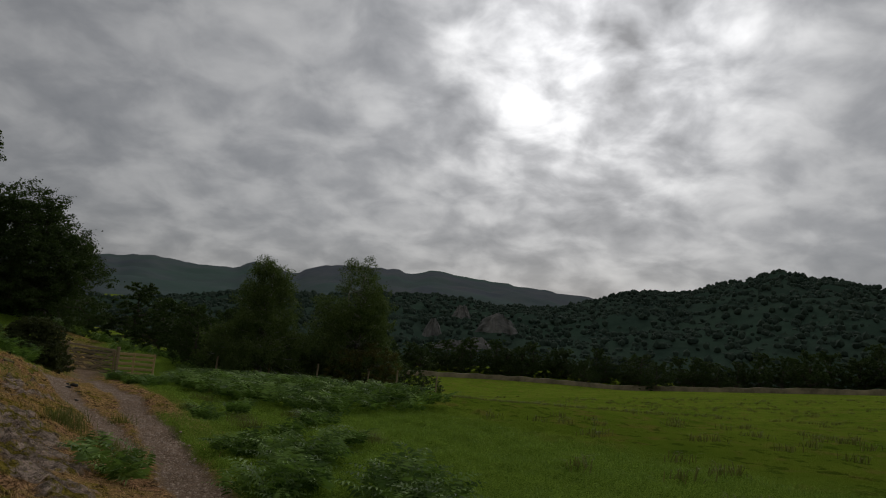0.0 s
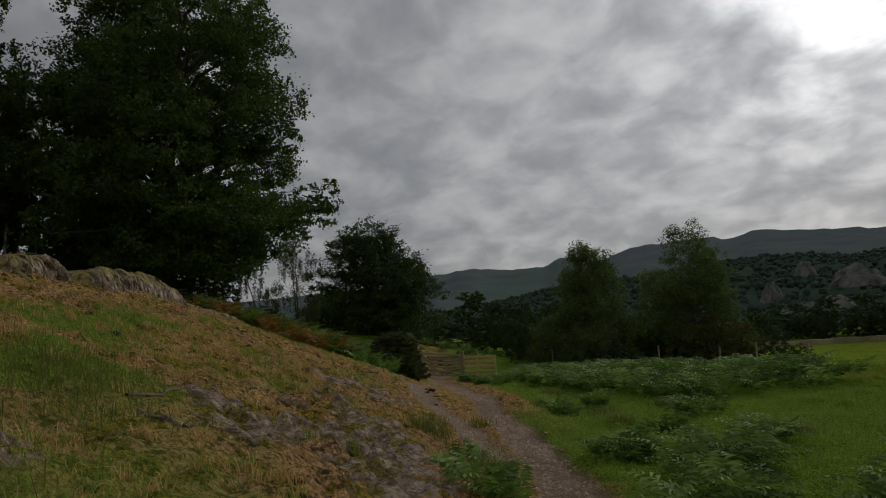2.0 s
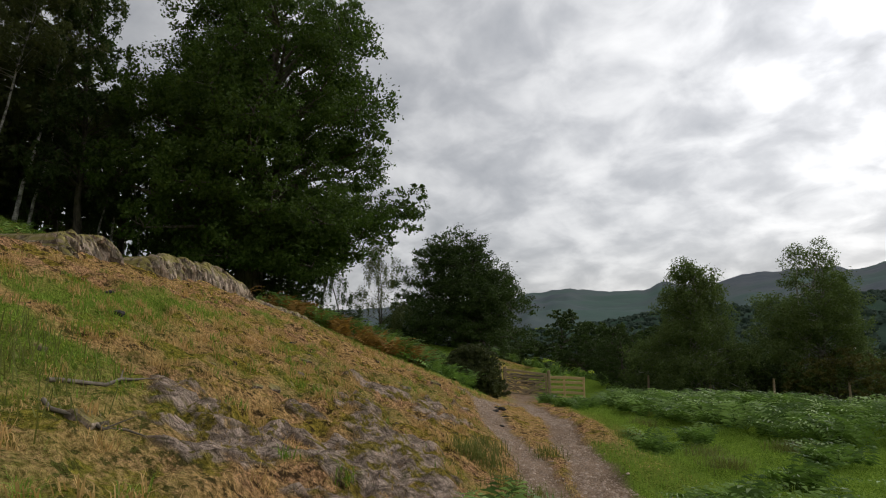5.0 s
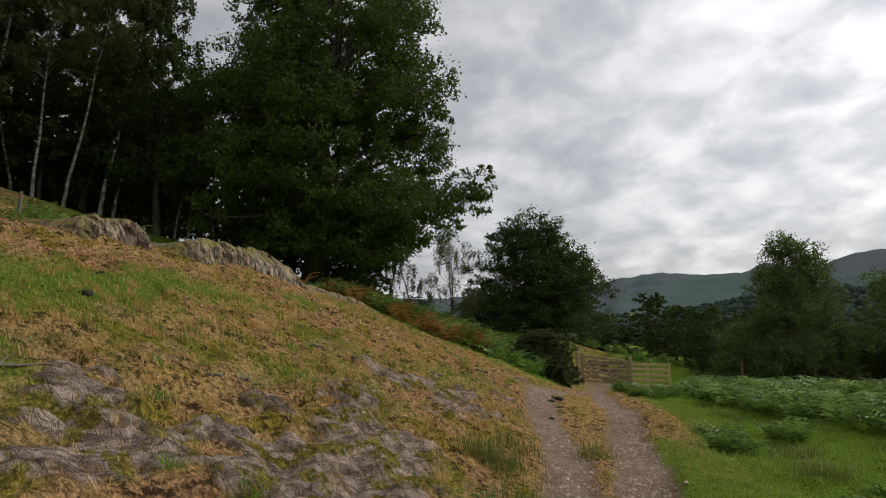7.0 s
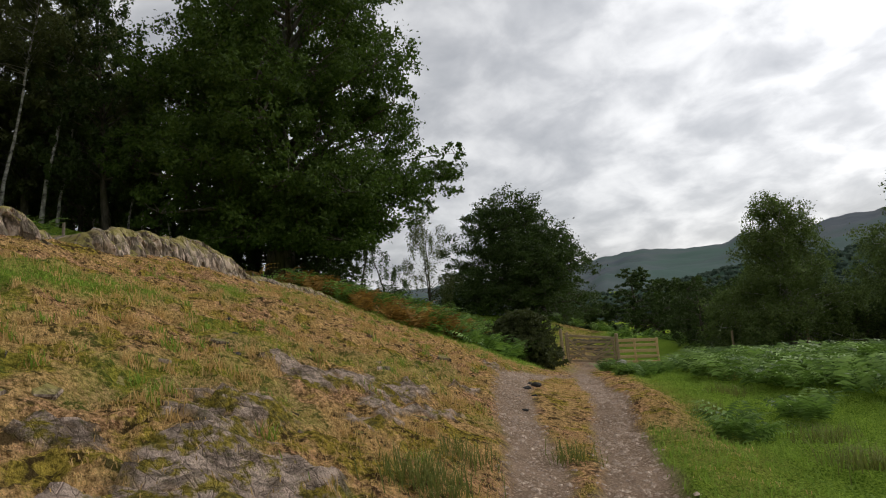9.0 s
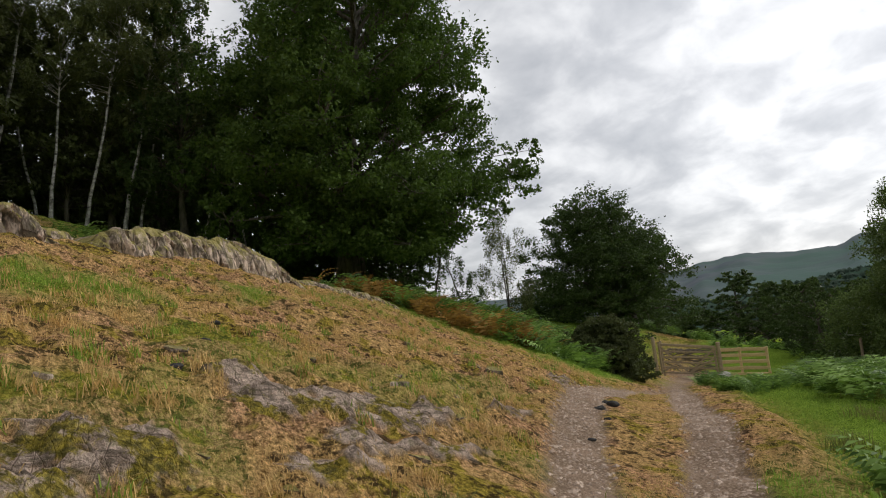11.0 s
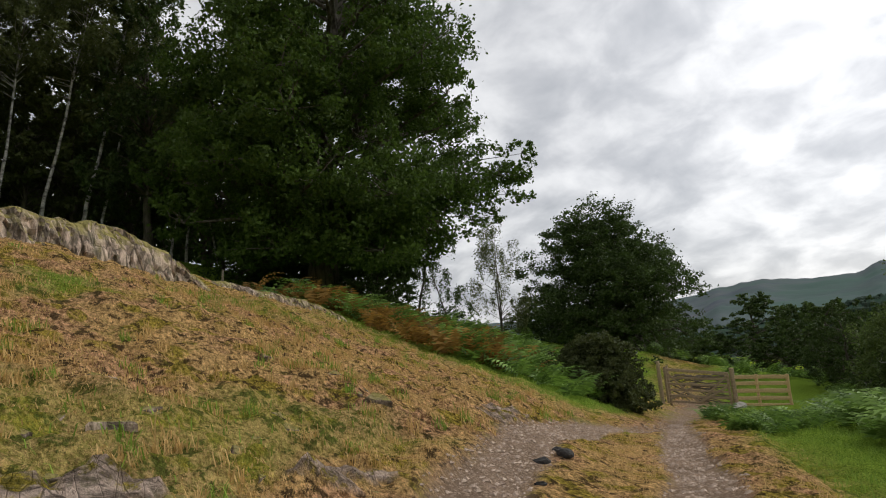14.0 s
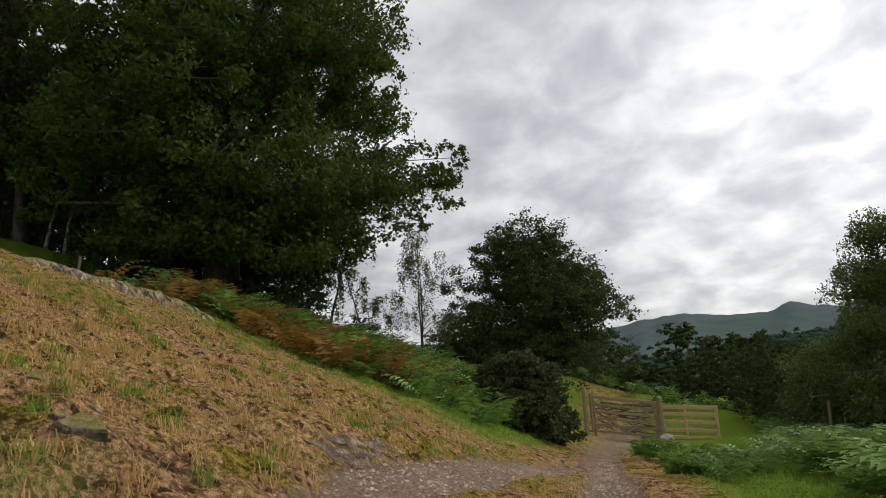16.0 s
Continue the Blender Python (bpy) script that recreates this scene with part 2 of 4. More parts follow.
MAT_FERN = leaf_material("bracken_fronds", (0.024, 0.060, 0.012), (0.32, 0.47, 0.12), (0.18, 0.31, 0.05), 0.6, "tone")
MAT_FERN_DRY = leaf_material("dry_bracken_fronds", (0.09, 0.055, 0.018), (0.50, 0.29, 0.075), (0.34, 0.20, 0.045), 0.8, "tone")
MAT_GRASS = leaf_material("green_grass_blades", (0.075, 0.145, 0.018), (0.33, 0.45, 0.075), (0.25, 0.40, 0.05), 0.8)
MAT_STRAW = leaf_material("dry_grass_blades", (0.36, 0.235, 0.09), (0.84, 0.58, 0.25), (0.55, 0.37, 0.14), 0.8)
MAT_RUSH = leaf_material("rush_stems", (0.060, 0.095, 0.020), (0.26, 0.25, 0.075), (0.20, 0.23, 0.045), 0.7)
MAT_BARK = bark_material("oak_bark", (0.035, 0.028, 0.02), (0.13, 0.11, 0.085), 9)
MAT_BIRCH_BARK = bark_material("birch_bark", (0.05, 0.045, 0.04), (0.52, 0.49, 0.45), 3.6, True)
MAT_GATE = wood_material("weathered_gate_timber", (0.22, 0.16, 0.10), (0.52, 0.39, 0.25))
MAT_FENCE = wood_material("new_fence_timber", (0.48, 0.30, 0.13), (0.84, 0.61, 0.33))
MAT_DEAD = wood_material("dead_branch_wood", (0.07, 0.055, 0.04), (0.30, 0.25, 0.19))
MAT_DUNG = plain_varied("black_stone", (0.012, 0.011, 0.010), (0.05, 0.045, 0.04), 18)
MAT_PALE = plain_varied("pale_stone", (0.36, 0.32, 0.28), (0.62, 0.57, 0.51), 7)
MAT_PEBBLE = plain_varied("path_pebbles", (0.26, 0.18, 0.13), (0.66, 0.51, 0.39), 14)


def hill_material(name, a, b, c3, scale):
    m, n, bs, o = material(name)
    c = obj_coord(n)
    f = n.noise(c, scale, 8, 0.62)
    g = n.noise(c, scale * 0.18, 4, 0.55)
    col = n.mix(n.ramp(f, (0.35, 0.0), (0.65, 1.0)), a, b)
    col = n.mix(n.ramp(g, (0.44, 0.0), (0.62, 1.0)), col, c3)
    n.put(col, bs.inputs["Base Color"])
    bs.inputs["Roughness"].default_value = 1.0
    bs.inputs["Specular IOR Level"].default_value = 0.0
    bump(n, bs, f, 1.0, 4.0)
    return m


# fell colours lifted towards blue-grey: distance haze is painted in
MAT_FELL = hill_material("hazed_fell_moorland", (0.108, 0.124, 0.142), (0.138, 0.148, 0.154), (0.095, 0.140, 0.122), 0.012)
# far wood greens lightened and blued, so the colour carries the aerial haze
MAT_HILLWOOD = hill_material("hazed_hill_undergrowth", (0.036, 0.058, 0.045), (0.056, 0.084, 0.060), (0.042, 0.072, 0.050), 0.03)
MAT_FARTREE = leaf_material("hazed_far_canopy", (0.036, 0.060, 0.046), (0.070, 0.102, 0.072), (0.04, 0.06, 0.03), 0.9)
MAT_CLIFF = plain_varied("pale_cliff_rock", (0.06, 0.065, 0.06), (0.24, 0.23, 0.21), 0.12, 0.95, 0.6)

MAT_PALE_ROCK = rock_material("bedded_rock")

# ---- geometry helpers ----


def fast_mesh(name, verts, faces, mat, smooth=False):
    me = bpy.data.meshes.new(name)
    verts = np.asarray(verts, dtype=np.float32)
    faces = np.asarray(faces, dtype=np.int32)
    k = faces.shape[1]
    me.vertices.add(len(verts))
    me.vertices.foreach_set("co", verts.ravel())
    me.loops.add(faces.size)
    me.loops.foreach_set("vertex_index", faces.ravel())
    me.polygons.add(len(faces))
    me.polygons.foreach_set("loop_start", np.arange(0, faces.size, k, dtype=np.int32))
    me.polygons.foreach_set("use_smooth", np.full(len(faces), smooth))
    me.update(calc_edges=True)
    me.materials.append(mat)
    return me


def join(pieces):
    """Puts several (verts, faces) with faces of one size together."""
    vs, fs, k = [], [], 0
    for v, f in pieces:
        vs.append(v)
        fs.append(np.asarray(f) + k)
        k += len(v)
    return np.concatenate(vs), np.concatenate(fs)


def part(name, verts, faces, mat, parent, label="", smooth=False):
    ob = new(name, fast_mesh(name, verts, faces, mat, smooth))
    ob.parent = parent
    return tagged(ob, label=label)


def tube(points, radii, sides=6):
    """A tapered tube along points, of quads."""
    pts = np.asarray(points, float)
    vs = []
    for i, p in enumerate(pts):
        d = pts[min(i + 1, len(pts) - 1)] - pts[max(i - 1, 0)]
        d = d / (np.linalg.norm(d) + 1e-9)
        a = np.cross(d, (0.3, 1, 0.1) if abs(d[1]) < 0.8 else (1, 0.2, 0.1))
        a /= np.linalg.norm(a)
        b = np.cross(d, a)
        ang = np.arange(sides) * 2 * np.pi / sides
        vs.append(p + radii[i] * (np.cos(ang)[:, None] * a + np.sin(ang)[:, None] * b))
    v = np.concatenate(vs)
    f = []
    for i in range(len(pts) - 1):
        for j in range(sides):
            k = (j + 1) % sides
            f.append((i * sides + j, i * sides + k, (i + 1) * sides + k, (i + 1) * sides + j))
    return v, np.array(f)


def lattice(ix, iy, seed):
    n = (ix.astype(np.int64) * 374761393 + iy.astype(np.int64) * 668265263 + seed * 144269504) & 0xFFFFFFFF
    n = ((n ^ (n >> 13)) * 1274126177) & 0xFFFFFFFF
    return ((n ^ (n >> 16)) & 0xFFFF) / 65535.0


def vnoise(x, y, seed=0):
    ix, iy = np.floor(x), np.floor(y)
    fx, fy = x - ix, y - iy
    fx, fy = fx * fx * (3 - 2 * fx), fy * fy * (3 - 2 * fy)
    a, b = lattice(ix, iy, seed), lattice(ix + 1, iy, seed)
    c, d = lattice(ix, iy + 1, seed), lattice(ix + 1, iy + 1, seed)
    return (a + (b - a) * fx) * (1 - fy) + (c + (d - c) * fx) * fy


def fbm(x, y, octaves=4, seed=0, gain=0.5):
    tot, amp, norm = 0.0, 1.0, 0.0
    for k in range(octaves):
        tot = tot + amp * vnoise(x * 2**k + 17.3 * k, y * 2**k - 9.1 * k, seed + k)
        norm += amp
        amp *= gain
    return tot / norm


def sm(a, b, x):
    t = np.clip((x - a) / (b - a), 0, 1)
    return t * t * (3 - 2 * t)


# ---- the lie of the land: u runs along the path to the gate, v uphill from it ----
ORIGIN, ALONG = (-7.42, 12.23), (-0.575, 0.818)


def to_uv(x, y):
    dx, dy = x - ORIGIN[0], y - ORIGIN[1]
    return dx * ALONG[0] + dy * ALONG[1], -dx * ALONG[1] + dy * ALONG[0]


def to_xy(u, v):
    return ORIGIN[0] + u * ALONG[0] - v * ALONG[1], ORIGIN[1] + u * ALONG[1] + v * ALONG[0]


def right_track(u):
    return -0.42 - 0.12 * sm(-8, -4, u) + 0.22 * sm(1, 5, u) + 0.26 * sm(4.5, 9, u) - 0.38 * sm(12, 20, u)


def left_track(u):
    return 0.9 * sm(-5.5, 2.5, u) - 0.85 * sm(3.6, 8, u)


def base_height(x, y):
    u, v = to_uv(x, y)
    w = v + 0.35 * sm(-8, -2, u) * (1 - sm(-2, 6, u)) + 0.75 * sm(9, 19, u)
    z = np.where(u < 0, -0.88 - 0.07 * u, np.where(u < 21, -0.88 - 0.095 * u, -2.88 - 0.04 * (u - 21)))
    wu = np.maximum(w, 0)
    slope = 0.42 * (1 - 0.85 * sm(22, 45, u))
    hill = slope * (np.sqrt(wu * wu + 0.16) - 0.4)
    hill = np.minimum(hill, 3.0 + 0.33 * np.maximum(hill - 3.0, 0) + 2.6 * sm(9, 22, wu) * (1 - sm(22, 45, u)))
    plain = np.where(u < 60, -2.1 - 0.125 * u, -9.6 - 0.01 * (u - 60)) + 0.02 * np.maximum(-40 - v, 0)
    plain = np.maximum(plain, -12)
    hill = hill * (1 - 0.95 * np.exp(-(((u - 20.5) / 2.6) ** 2)) * (1 - sm(1.2, 3.4, v)))
    z = z + 0.17 * sm(-1, 1.5, u) * (1 - sm(7, 13, u))
    z = z - 0.2 * sm(1.15, 1.55, -v) * np.exp(-(((u - 1) / 4) ** 2)) * (1 - sm(3, 8, -v))
    down = (plain - z) * sm(1.0, 38.0, -w)
    bank = 1.5 * np.exp(-((u - 27) / 3.2) ** 2 - ((v - 0.5) / 5.5) ** 2) * sm(20.5, 23.5, u)
    return z + hill + down + bank


def cells(a, b, seed):
    """Cells of a broken surface: distance to the nearest and to the next heart, the nearest heart, and its own number."""
    ia, ib = np.floor(a), np.floor(b)
    f1, f2 = np.full(a.shape, 9.0), np.full(a.shape, 9.0)
    ha, hb, own = np.zeros(a.shape), np.zeros(a.shape), np.zeros(a.shape)
    for p in (-1, 0, 1):
        for q in (-1, 0, 1):
            ca, cb = ia + p + lattice(ia + p, ib + q, seed), ib + q + lattice(ia + p, ib + q, seed + 1)
            d = np.hypot(a - ca, b - cb)
            first = d < f1
            f2 = np.where(first, f1, np.minimum(f2, d))
            f1 = np.where(first, d, f1)
            ha, hb, own = np.where(first, ca, ha), np.where(first, cb, hb), np.where(first, lattice(ia + p, ib + q, seed + 2), own)
    return f1, f2, ha, hb, own


SLABS = ((-6.1, 1.35, 1.15, 0.62), (-7.2, 2.1, 0.55, 0.36), (-4.7, 1.85, 0.5, 0.36), (-7.4, 1.0, 1.3, 0.36), (-8.4, 0.75, 0.6, 0.2), (-3.05, 1.95, 0.45, 0.32),
         (-2.5, 1.5, 0.4, 0.24), (-0.8, 1.2, 0.5, 0.16), (2.4, 1.35, 0.6, 0.16), (-9.6, 2.7, 0.25, 0.2), (-6.9, 2.65, 0.3, 0.2), (-5.1, 2.5, 0.35, 0.16), (-3.4, 1.35, 0.4, 0.14), (-2.6, 0.95, 0.4, 0.12))


def rock_form(x, y):
    """Where bedrock breaks through the turf, and how far each broken block of it stands up."""
    u, v = to_uv(x, y)
    a, b = 0.82 * u - 0.57 * v, 0.57 * u + 0.82 * v
    a = a + 0.40 * (fbm(u * 2.6, v * 2.6, 4, 58, 0.6) - 0.5)
    b = b + 0.26 * (fbm(u * 3.1 + 7, v * 3.1, 4, 59, 0.6) - 0.5)
    f1, f2, ha, hb, own = cells(a * 2.3, b * 6.0, 57)
    ca, cb = ha / 2.3, hb / 6.0
    cu, cv = 0.82 * ca + 0.57 * cb, -0.57 * ca + 0.82 * cb
    much = 0.44 * np.exp(-(((cu + 5.4) / 2.4) ** 2) - ((cv - 2.0) / 1.0) ** 2) + 0.30 * np.exp(-(((cu + 0.4) / 3.0) ** 2) - ((cv - 1.6) / 0.7) ** 2)
    for su, sv, ru, rv in SLABS:
        much = np.maximum(much, 1.15 * np.exp(-(((cu - su) / ru) ** 2) - ((cv - sv) / rv) ** 2))
    there = (much + 0.30 * (own - 0.5) > 0.5).astype(float)
    gap = f2 - f1
    tilt = (own - 0.5) * (b - cb) * 0.45 + (lattice(np.floor(own * 997), np.floor(own * 31), 3) - 0.5) * (a - ca) * 0.3
    rise = there * (sm(0.0, 0.10, gap) * (0.022 + 0.03 * own + tilt) + 0.05 * (fbm(a * 6, b * 16, 3, 55) - 0.5))
    return there * sm(0.0, 0.05, gap), rise


def rock_mask(x, y):
    return rock_form(x, y)[0]


def track_mask(x, y):
    u, v = to_uv(x, y)
    wob = 0.16 * (fbm(x * 2.2, y * 2.2, 3, 9) - 0.5)
    half_r = 0.24 + 0.10 * sm(6, 14, u) + 0.25 * sm(16, 19, u)
    r = 1 - sm(half_r - 0.06, half_r + 0.08, np.abs(v - right_track(u) + wob))
    l = (1 - sm(0.17, 0.33, np.abs(v - left_track(u) + wob))) * sm(-6.5, -4.5, u) * (1 - sm(5.5, 8, u))
    return np.maximum(r * (1 - sm(21.5, 24, u)) * sm(-16, -12, u), l)


def green_mask(x, y):
    u, v = to_uv(x, y)
    n1 = fbm(x * 0.7, y * 0.7, 4, 21)
    strip = np.exp(-((v - 5.1 - 0.1 * u) / 0.6) ** 2) * (1 - sm(1, 6, u)) + 0.9 * np.exp(-((u + 7.4) / 1.6) ** 2 - ((v - 3.4) / 0.8) ** 2)
    right = sm(0.45 + 0.35 * sm(-2.5, 0.5, u), 0.85 + 0.6 * sm(-2.5, 0.5, u), -v + 0.4 * (n1 - 0.5)) * (1 - 0.95 * np.exp(-((u - 1) / 3.6) ** 2 - ((v + 1.2) / 0.42) ** 2))
    verge = 0.6 * np.exp(-((v - 1.3) / 0.5) ** 2) * sm(5, 9, u) + sm(5, 9, u) * sm(0.8, 2, v)
    spots = sm(0.60, 0.70, n1)
    near = np.exp(-((u + 10.5) / 2.0) ** 2 - ((v - 2.2) / 1.4) ** 2) * 0.9
    return np.clip(np.maximum.reduce([strip * sm(0.42, 0.60, n1) * 0.9, right, verge, 0.35 * spots, near * sm(0.42, 0.60, n1) * 0.9]), 0, 1)


def height(x, y):
    x, y = np.asarray(x, float), np.asarray(y, float)
    u, v = to_uv(x, y)
    z = base_height(x, y)
    near = np.exp(-((x + 7) ** 2 + (y - 10) ** 2) / 30.0**2)
    tr = track_mask(x, y)
    z = z + near * (0.16 * (fbm(x * 0.6, y * 0.6, 3, 31) - 0.5) + (0.16 * (fbm(x * 2.4, y * 2.4, 3, 41) - 0.5) + 0.07 * (fbm(x * 6.5, y * 6.5, 2, 43) - 0.5)) * (1 - tr) * sm(0.2, 1.2, np.abs(v)))
    steps_ = 7.0 * fbm(u * 0.4 + 4, v * 1.1, 4, 45, 0.55)
    z = z + near * 0.05 * (sm(0.35, 0.65, steps_ - np.floor(steps_)) - (steps_ - np.floor(steps_))) * (1 - tr) * sm(0.6, 1.2, v) * 1.8
    rk, rise = rock_form(x, y)
    z = z + rise * near + near * 0.045 * (fbm(x * 9, y * 9, 3, 47, 0.6) - 0.5) * (1 - rk) * (1 - tr)
    return z - 0.05 * tr


def ground_z(x, y):
    return float(height(np.array([x]), np.array([y]))[0])


# ---- the ground: one sheet from the path to the horizon ----
out_steps = np.cumsum(0.045 * 1.06 ** np.arange(1, 136))


def spacing(lo, hi):
    return np.concatenate([lo - out_steps[::-1], np.arange(lo, hi, 0.045), hi + out_steps])


gx, gy = np.meshgrid(spacing(-11.6, 0.2), spacing(2.0, 15.6), indexing="ij")
gz = height(gx, gy)
idx = np.arange(gx.size).reshape(gx.shape)
gf = np.stack([idx[:-1, :-1].ravel(), idx[1:, :-1].ravel(), idx[1:, 1:].ravel(), idx[:-1, 1:].ravel()], 1)
ground = tagged(new("ground", fast_mesh("ground", np.stack([gx.ravel(), gy.ravel(), gz.ravel()], 1), gf, MAT_GROUND, True)),
                "dry grassy hillside, stony twin-track path and green sheep pasture", "ground", kind="structure")
gu, gv = to_uv(gx, gy)
for key, val in (("rock", rock_mask(gx, gy) * (np.hypot(gx + 7, gy - 10) < 25)), ("track", track_mask(gx, gy)), ("green", green_mask(gx, gy)),
                 ("field", sm(5.5, 9.5, -gv + 3 * (fbm(gx * 0.3, gy * 0.3, 3, 61) - 0.5)) + sm(40, 60, gu))):
    at_ = ground.data.attributes.new(key, "FLOAT", "POINT")
    at_.data.foreach_set("value", np.clip(val, 0, 1).ravel().astype(np.float32))

# ---- trees ----


def leaves(rng, centres, length, width, droop=0.0):
    """Small folded leaves at the centres, turned at random; droop makes them hang."""
    n = len(centres)
    a = rng.normal(size=(n, 3))
    a[:, 2] -= droop
    a /= np.linalg.norm(a, axis=1)[:, None]
    b = np.cross(a, rng.normal(size=(n, 3)))
    b /= np.linalg.norm(b, axis=1)[:, None] + 1e-9
    s = rng.uniform(0.6, 1.25, n)[:, None]
    nrm = np.cross(a, b) * 0.12 * length * s
    v = np.stack([centres - a * length * 0.5 * s, centres + b * width * 0.5 * s + nrm, centres + a * length * 0.5 * s, centres - b * width * 0.5 * s + nrm], 1).reshape(-1, 3)
    return v, np.arange(4 * n).reshape(n, 4)


def spread_on(rng, n):
    d = rng.normal(size=(n, 3))
    return d / np.linalg.norm(d, axis=1)[:, None]


def tree(name, label, category, tall, bare, envelope, lobes, per_lobe, leaf, trunk_r, bark, leafage, seed, lobe_r=0.22, weep=0.0, lean=(0, 0), extra=(), stems=1, twigs=3, group=""):
    """A tree at the origin: an Empty with its trunk (limbs and all) and its crown. envelope: radii from the crown's foot to its top."""
    rng = np.random.default_rng(seed)
    root = tagged(new(name), label, category, group)
    env = np.interp(np.linspace(0, 1, 41), np.linspace(0, 1, len(envelope)), envelope)
    rmax = max(envelope)
    wood, green = [], []
    feet = []
    for s in range(stems):
        off = rng.normal(size=2) * trunk_r * 2.2 * (stems > 1)
        tip = np.array([lean[0] + np.clip(off[0] * 2, -0.15 * rmax, 0.15 * rmax), lean[1] + np.clip(off[1] * 2, -0.15 * rmax, 0.15 * rmax), bare + (tall - bare) * 0.82])
        pts = [np.array([off[0], off[1], -0.4])]
        for k in range(1, 8):
            f = k / 7
            pts.append(np.array([off[0], off[1], 0]) * (1 - f) + tip * f + np.array([*rng.normal(size=2) * trunk_r * 0.55, 0]) * (f > 0.1))
        rad = [trunk_r * (1.35 if k == 0 else (1 - 0.88 * (k / 7) ** 0.9)) for k in range(8)]
        wood.append(tube(pts, rad, 9))
        feet.append(np.array(pts))
    spots = []
    for i in range(lobes):
        h = rng.choice(41, p=env / env.sum()) / 40
        ang = i * 2.39996 + rng.uniform(-0.4, 0.4)
        r = np.interp(h, np.linspace(0, 1, 41), env) * math.sqrt(rng.uniform(0.12, 1.0)) * 0.88
        spots.append((np.array([r * math.cos(ang) + lean[0] * h, r * math.sin(ang) + lean[1] * h, bare + (tall - bare) * h * 0.95]), lobe_r * rmax * rng.uniform(0.7, 1.25)))
    for (x, y, z, r) in extra:
        spots.append((np.array([x, y, z]), r))
    for num, (c, r) in enumerate(spots):
        stem = feet[rng.integers(len(feet))]
        reach = math.hypot(c[0], c[1])
        zz = max(min(c[2] - 0.55 * reach, stem[-1][2]), bare * 0.55, 0.15 * tall)
        k = np.array([np.interp(zz, stem[:, 2], stem[:, j]) for j in range(3)])
        mid_ = (k * 0.5 + c * 0.5) + np.array([*rng.normal(size=2) * 0.09 * reach, 0.10 * reach])
        end_ = c + np.array([0, 0, -0.1 * r])
        lr = trunk_r * (0.32 if num < lobes else 0.11) * (1 - 0.55 * zz / tall)
        wood.append(tube([k, k * 0.75 + mid_ * 0.25, mid_, end_], [lr, lr * 0.85, lr * 0.6, lr * 0.16], 5))
        m = max(30, int(per_lobe * (r / (lobe_r * rmax)) ** 2))
        # leaves sit in sprays at the ends of twigs
        sprays = max(5, m // 38)
        d = spread_on(rng, sprays) * np.array([1, 1, 0.88])
        d[:, 2] = np.where(d[:, 2] < -0.35, d[:, 2] * 0.5, d[:, 2])
        tips = c + d * r * rng.uniform(0.45 if weep else 0.62, 1.1 if weep else 1.0, sprays)[:, None]
        for tp in tips[:: max(1, sprays // max(twigs, 1))][:twigs]:
            wood.append(tube([end_, (end_ + tp) / 2 + rng.normal(size=3) * 0.05 * r, tp], [lr * 0.2, lr * 0.12, lr * 0.05], 3))
        for tp in tips:
            q = 38
            sig = r * (0.13 if weep else 0.105)
            pos = tp + rng.normal(size=(q, 3)) * np.array([sig, sig, sig * 0.75])
            if weep:
                pos[:, 2] -= np.abs(rng.normal(size=q)) * weep
            green.append(pos)
    v4, f4 = join(wood)
    part("trunk", v4, f4, bark, root, smooth=True)
    lv, lf = leaves(rng, np.concatenate(green), leaf, leaf * (0.62 if not weep else 0.5), 0.6 if weep else 0.1)
    part("crown", lv, lf, leafage, root)
    return root


def plant(ob, x, y, rz=0.0, sink=0.0):
    ob.matrix_basis = pose(x, y, ground_z(x, y) - sink, 0, 0, rz)
    return ob


def another(ob, x, y, rz, size, sink=0.0, squash=1.0):
    c = copy_thing(ob, pose(x, y, ground_z(x, y) - sink, 0, 0, rz))
    c.scale = (size, size, size * squash)
    return c


OAK = (-26.8, 18.3)
oak_foot = ground_z(*OAK)
oak = tree("oak_tree", "huge spreading dark green oak at the edge of the wood", "tree", 18.6 - oak_foot, 1.7, (5.4, 6.8, 7.1, 6.9, 6.1, 4.7, 2.6),
           150, 1500, 0.165, 0.62, MAT_BARK, MAT_OAK_LEAF, 11, 0.225, lean=(0.6, 1.1),
           extra=((3.65, 7.8, 7.9 - oak_foot, 0.6), (3.4, 7.3, 7.3 - oak_foot, 0.4), (3.4, 6.9, 6.2 - oak_foot, 1.2), (2.4, 6.4, 5.4 - oak_foot, 1.0), (4.6, 5.6, 6.6 - oak_foot, 1.3)), twigs=5)
plant(oak, *OAK)

second = tree("alder_tree", "rounded dark green broadleaf tree above the gate", "tree", 9.6, 0.3, (4.9, 5.2, 4.9, 4.0, 2.9, 1.4), 120, 1000, 0.15, 0.28, MAT_BARK, MAT_DARK_LEAF, 21, 0.29, twigs=4, stems=2)
plant(second, -27.2, 34.4)
second.scale = (1, 1, (6.75 - ground_z(-27.2, 34.4)) / 9.6)

birch_a = tree("birch_tree", "bushy drooping silver birch beside the bracken", "tree", 7.6, 0.2, (3.0, 3.0, 2.5, 1.9, 1.15, 0.3), 140, 620, 0.115, 0.14, MAT_BIRCH_BARK, MAT_BIRCH_LEAF, 31, 0.26, weep=0.2, stems=2)
plant(birch_a, -11.3, 32.2)
birch_a.scale = (1, 1, (3.95 - ground_z(-11.3, 32.2)) / 7.6)
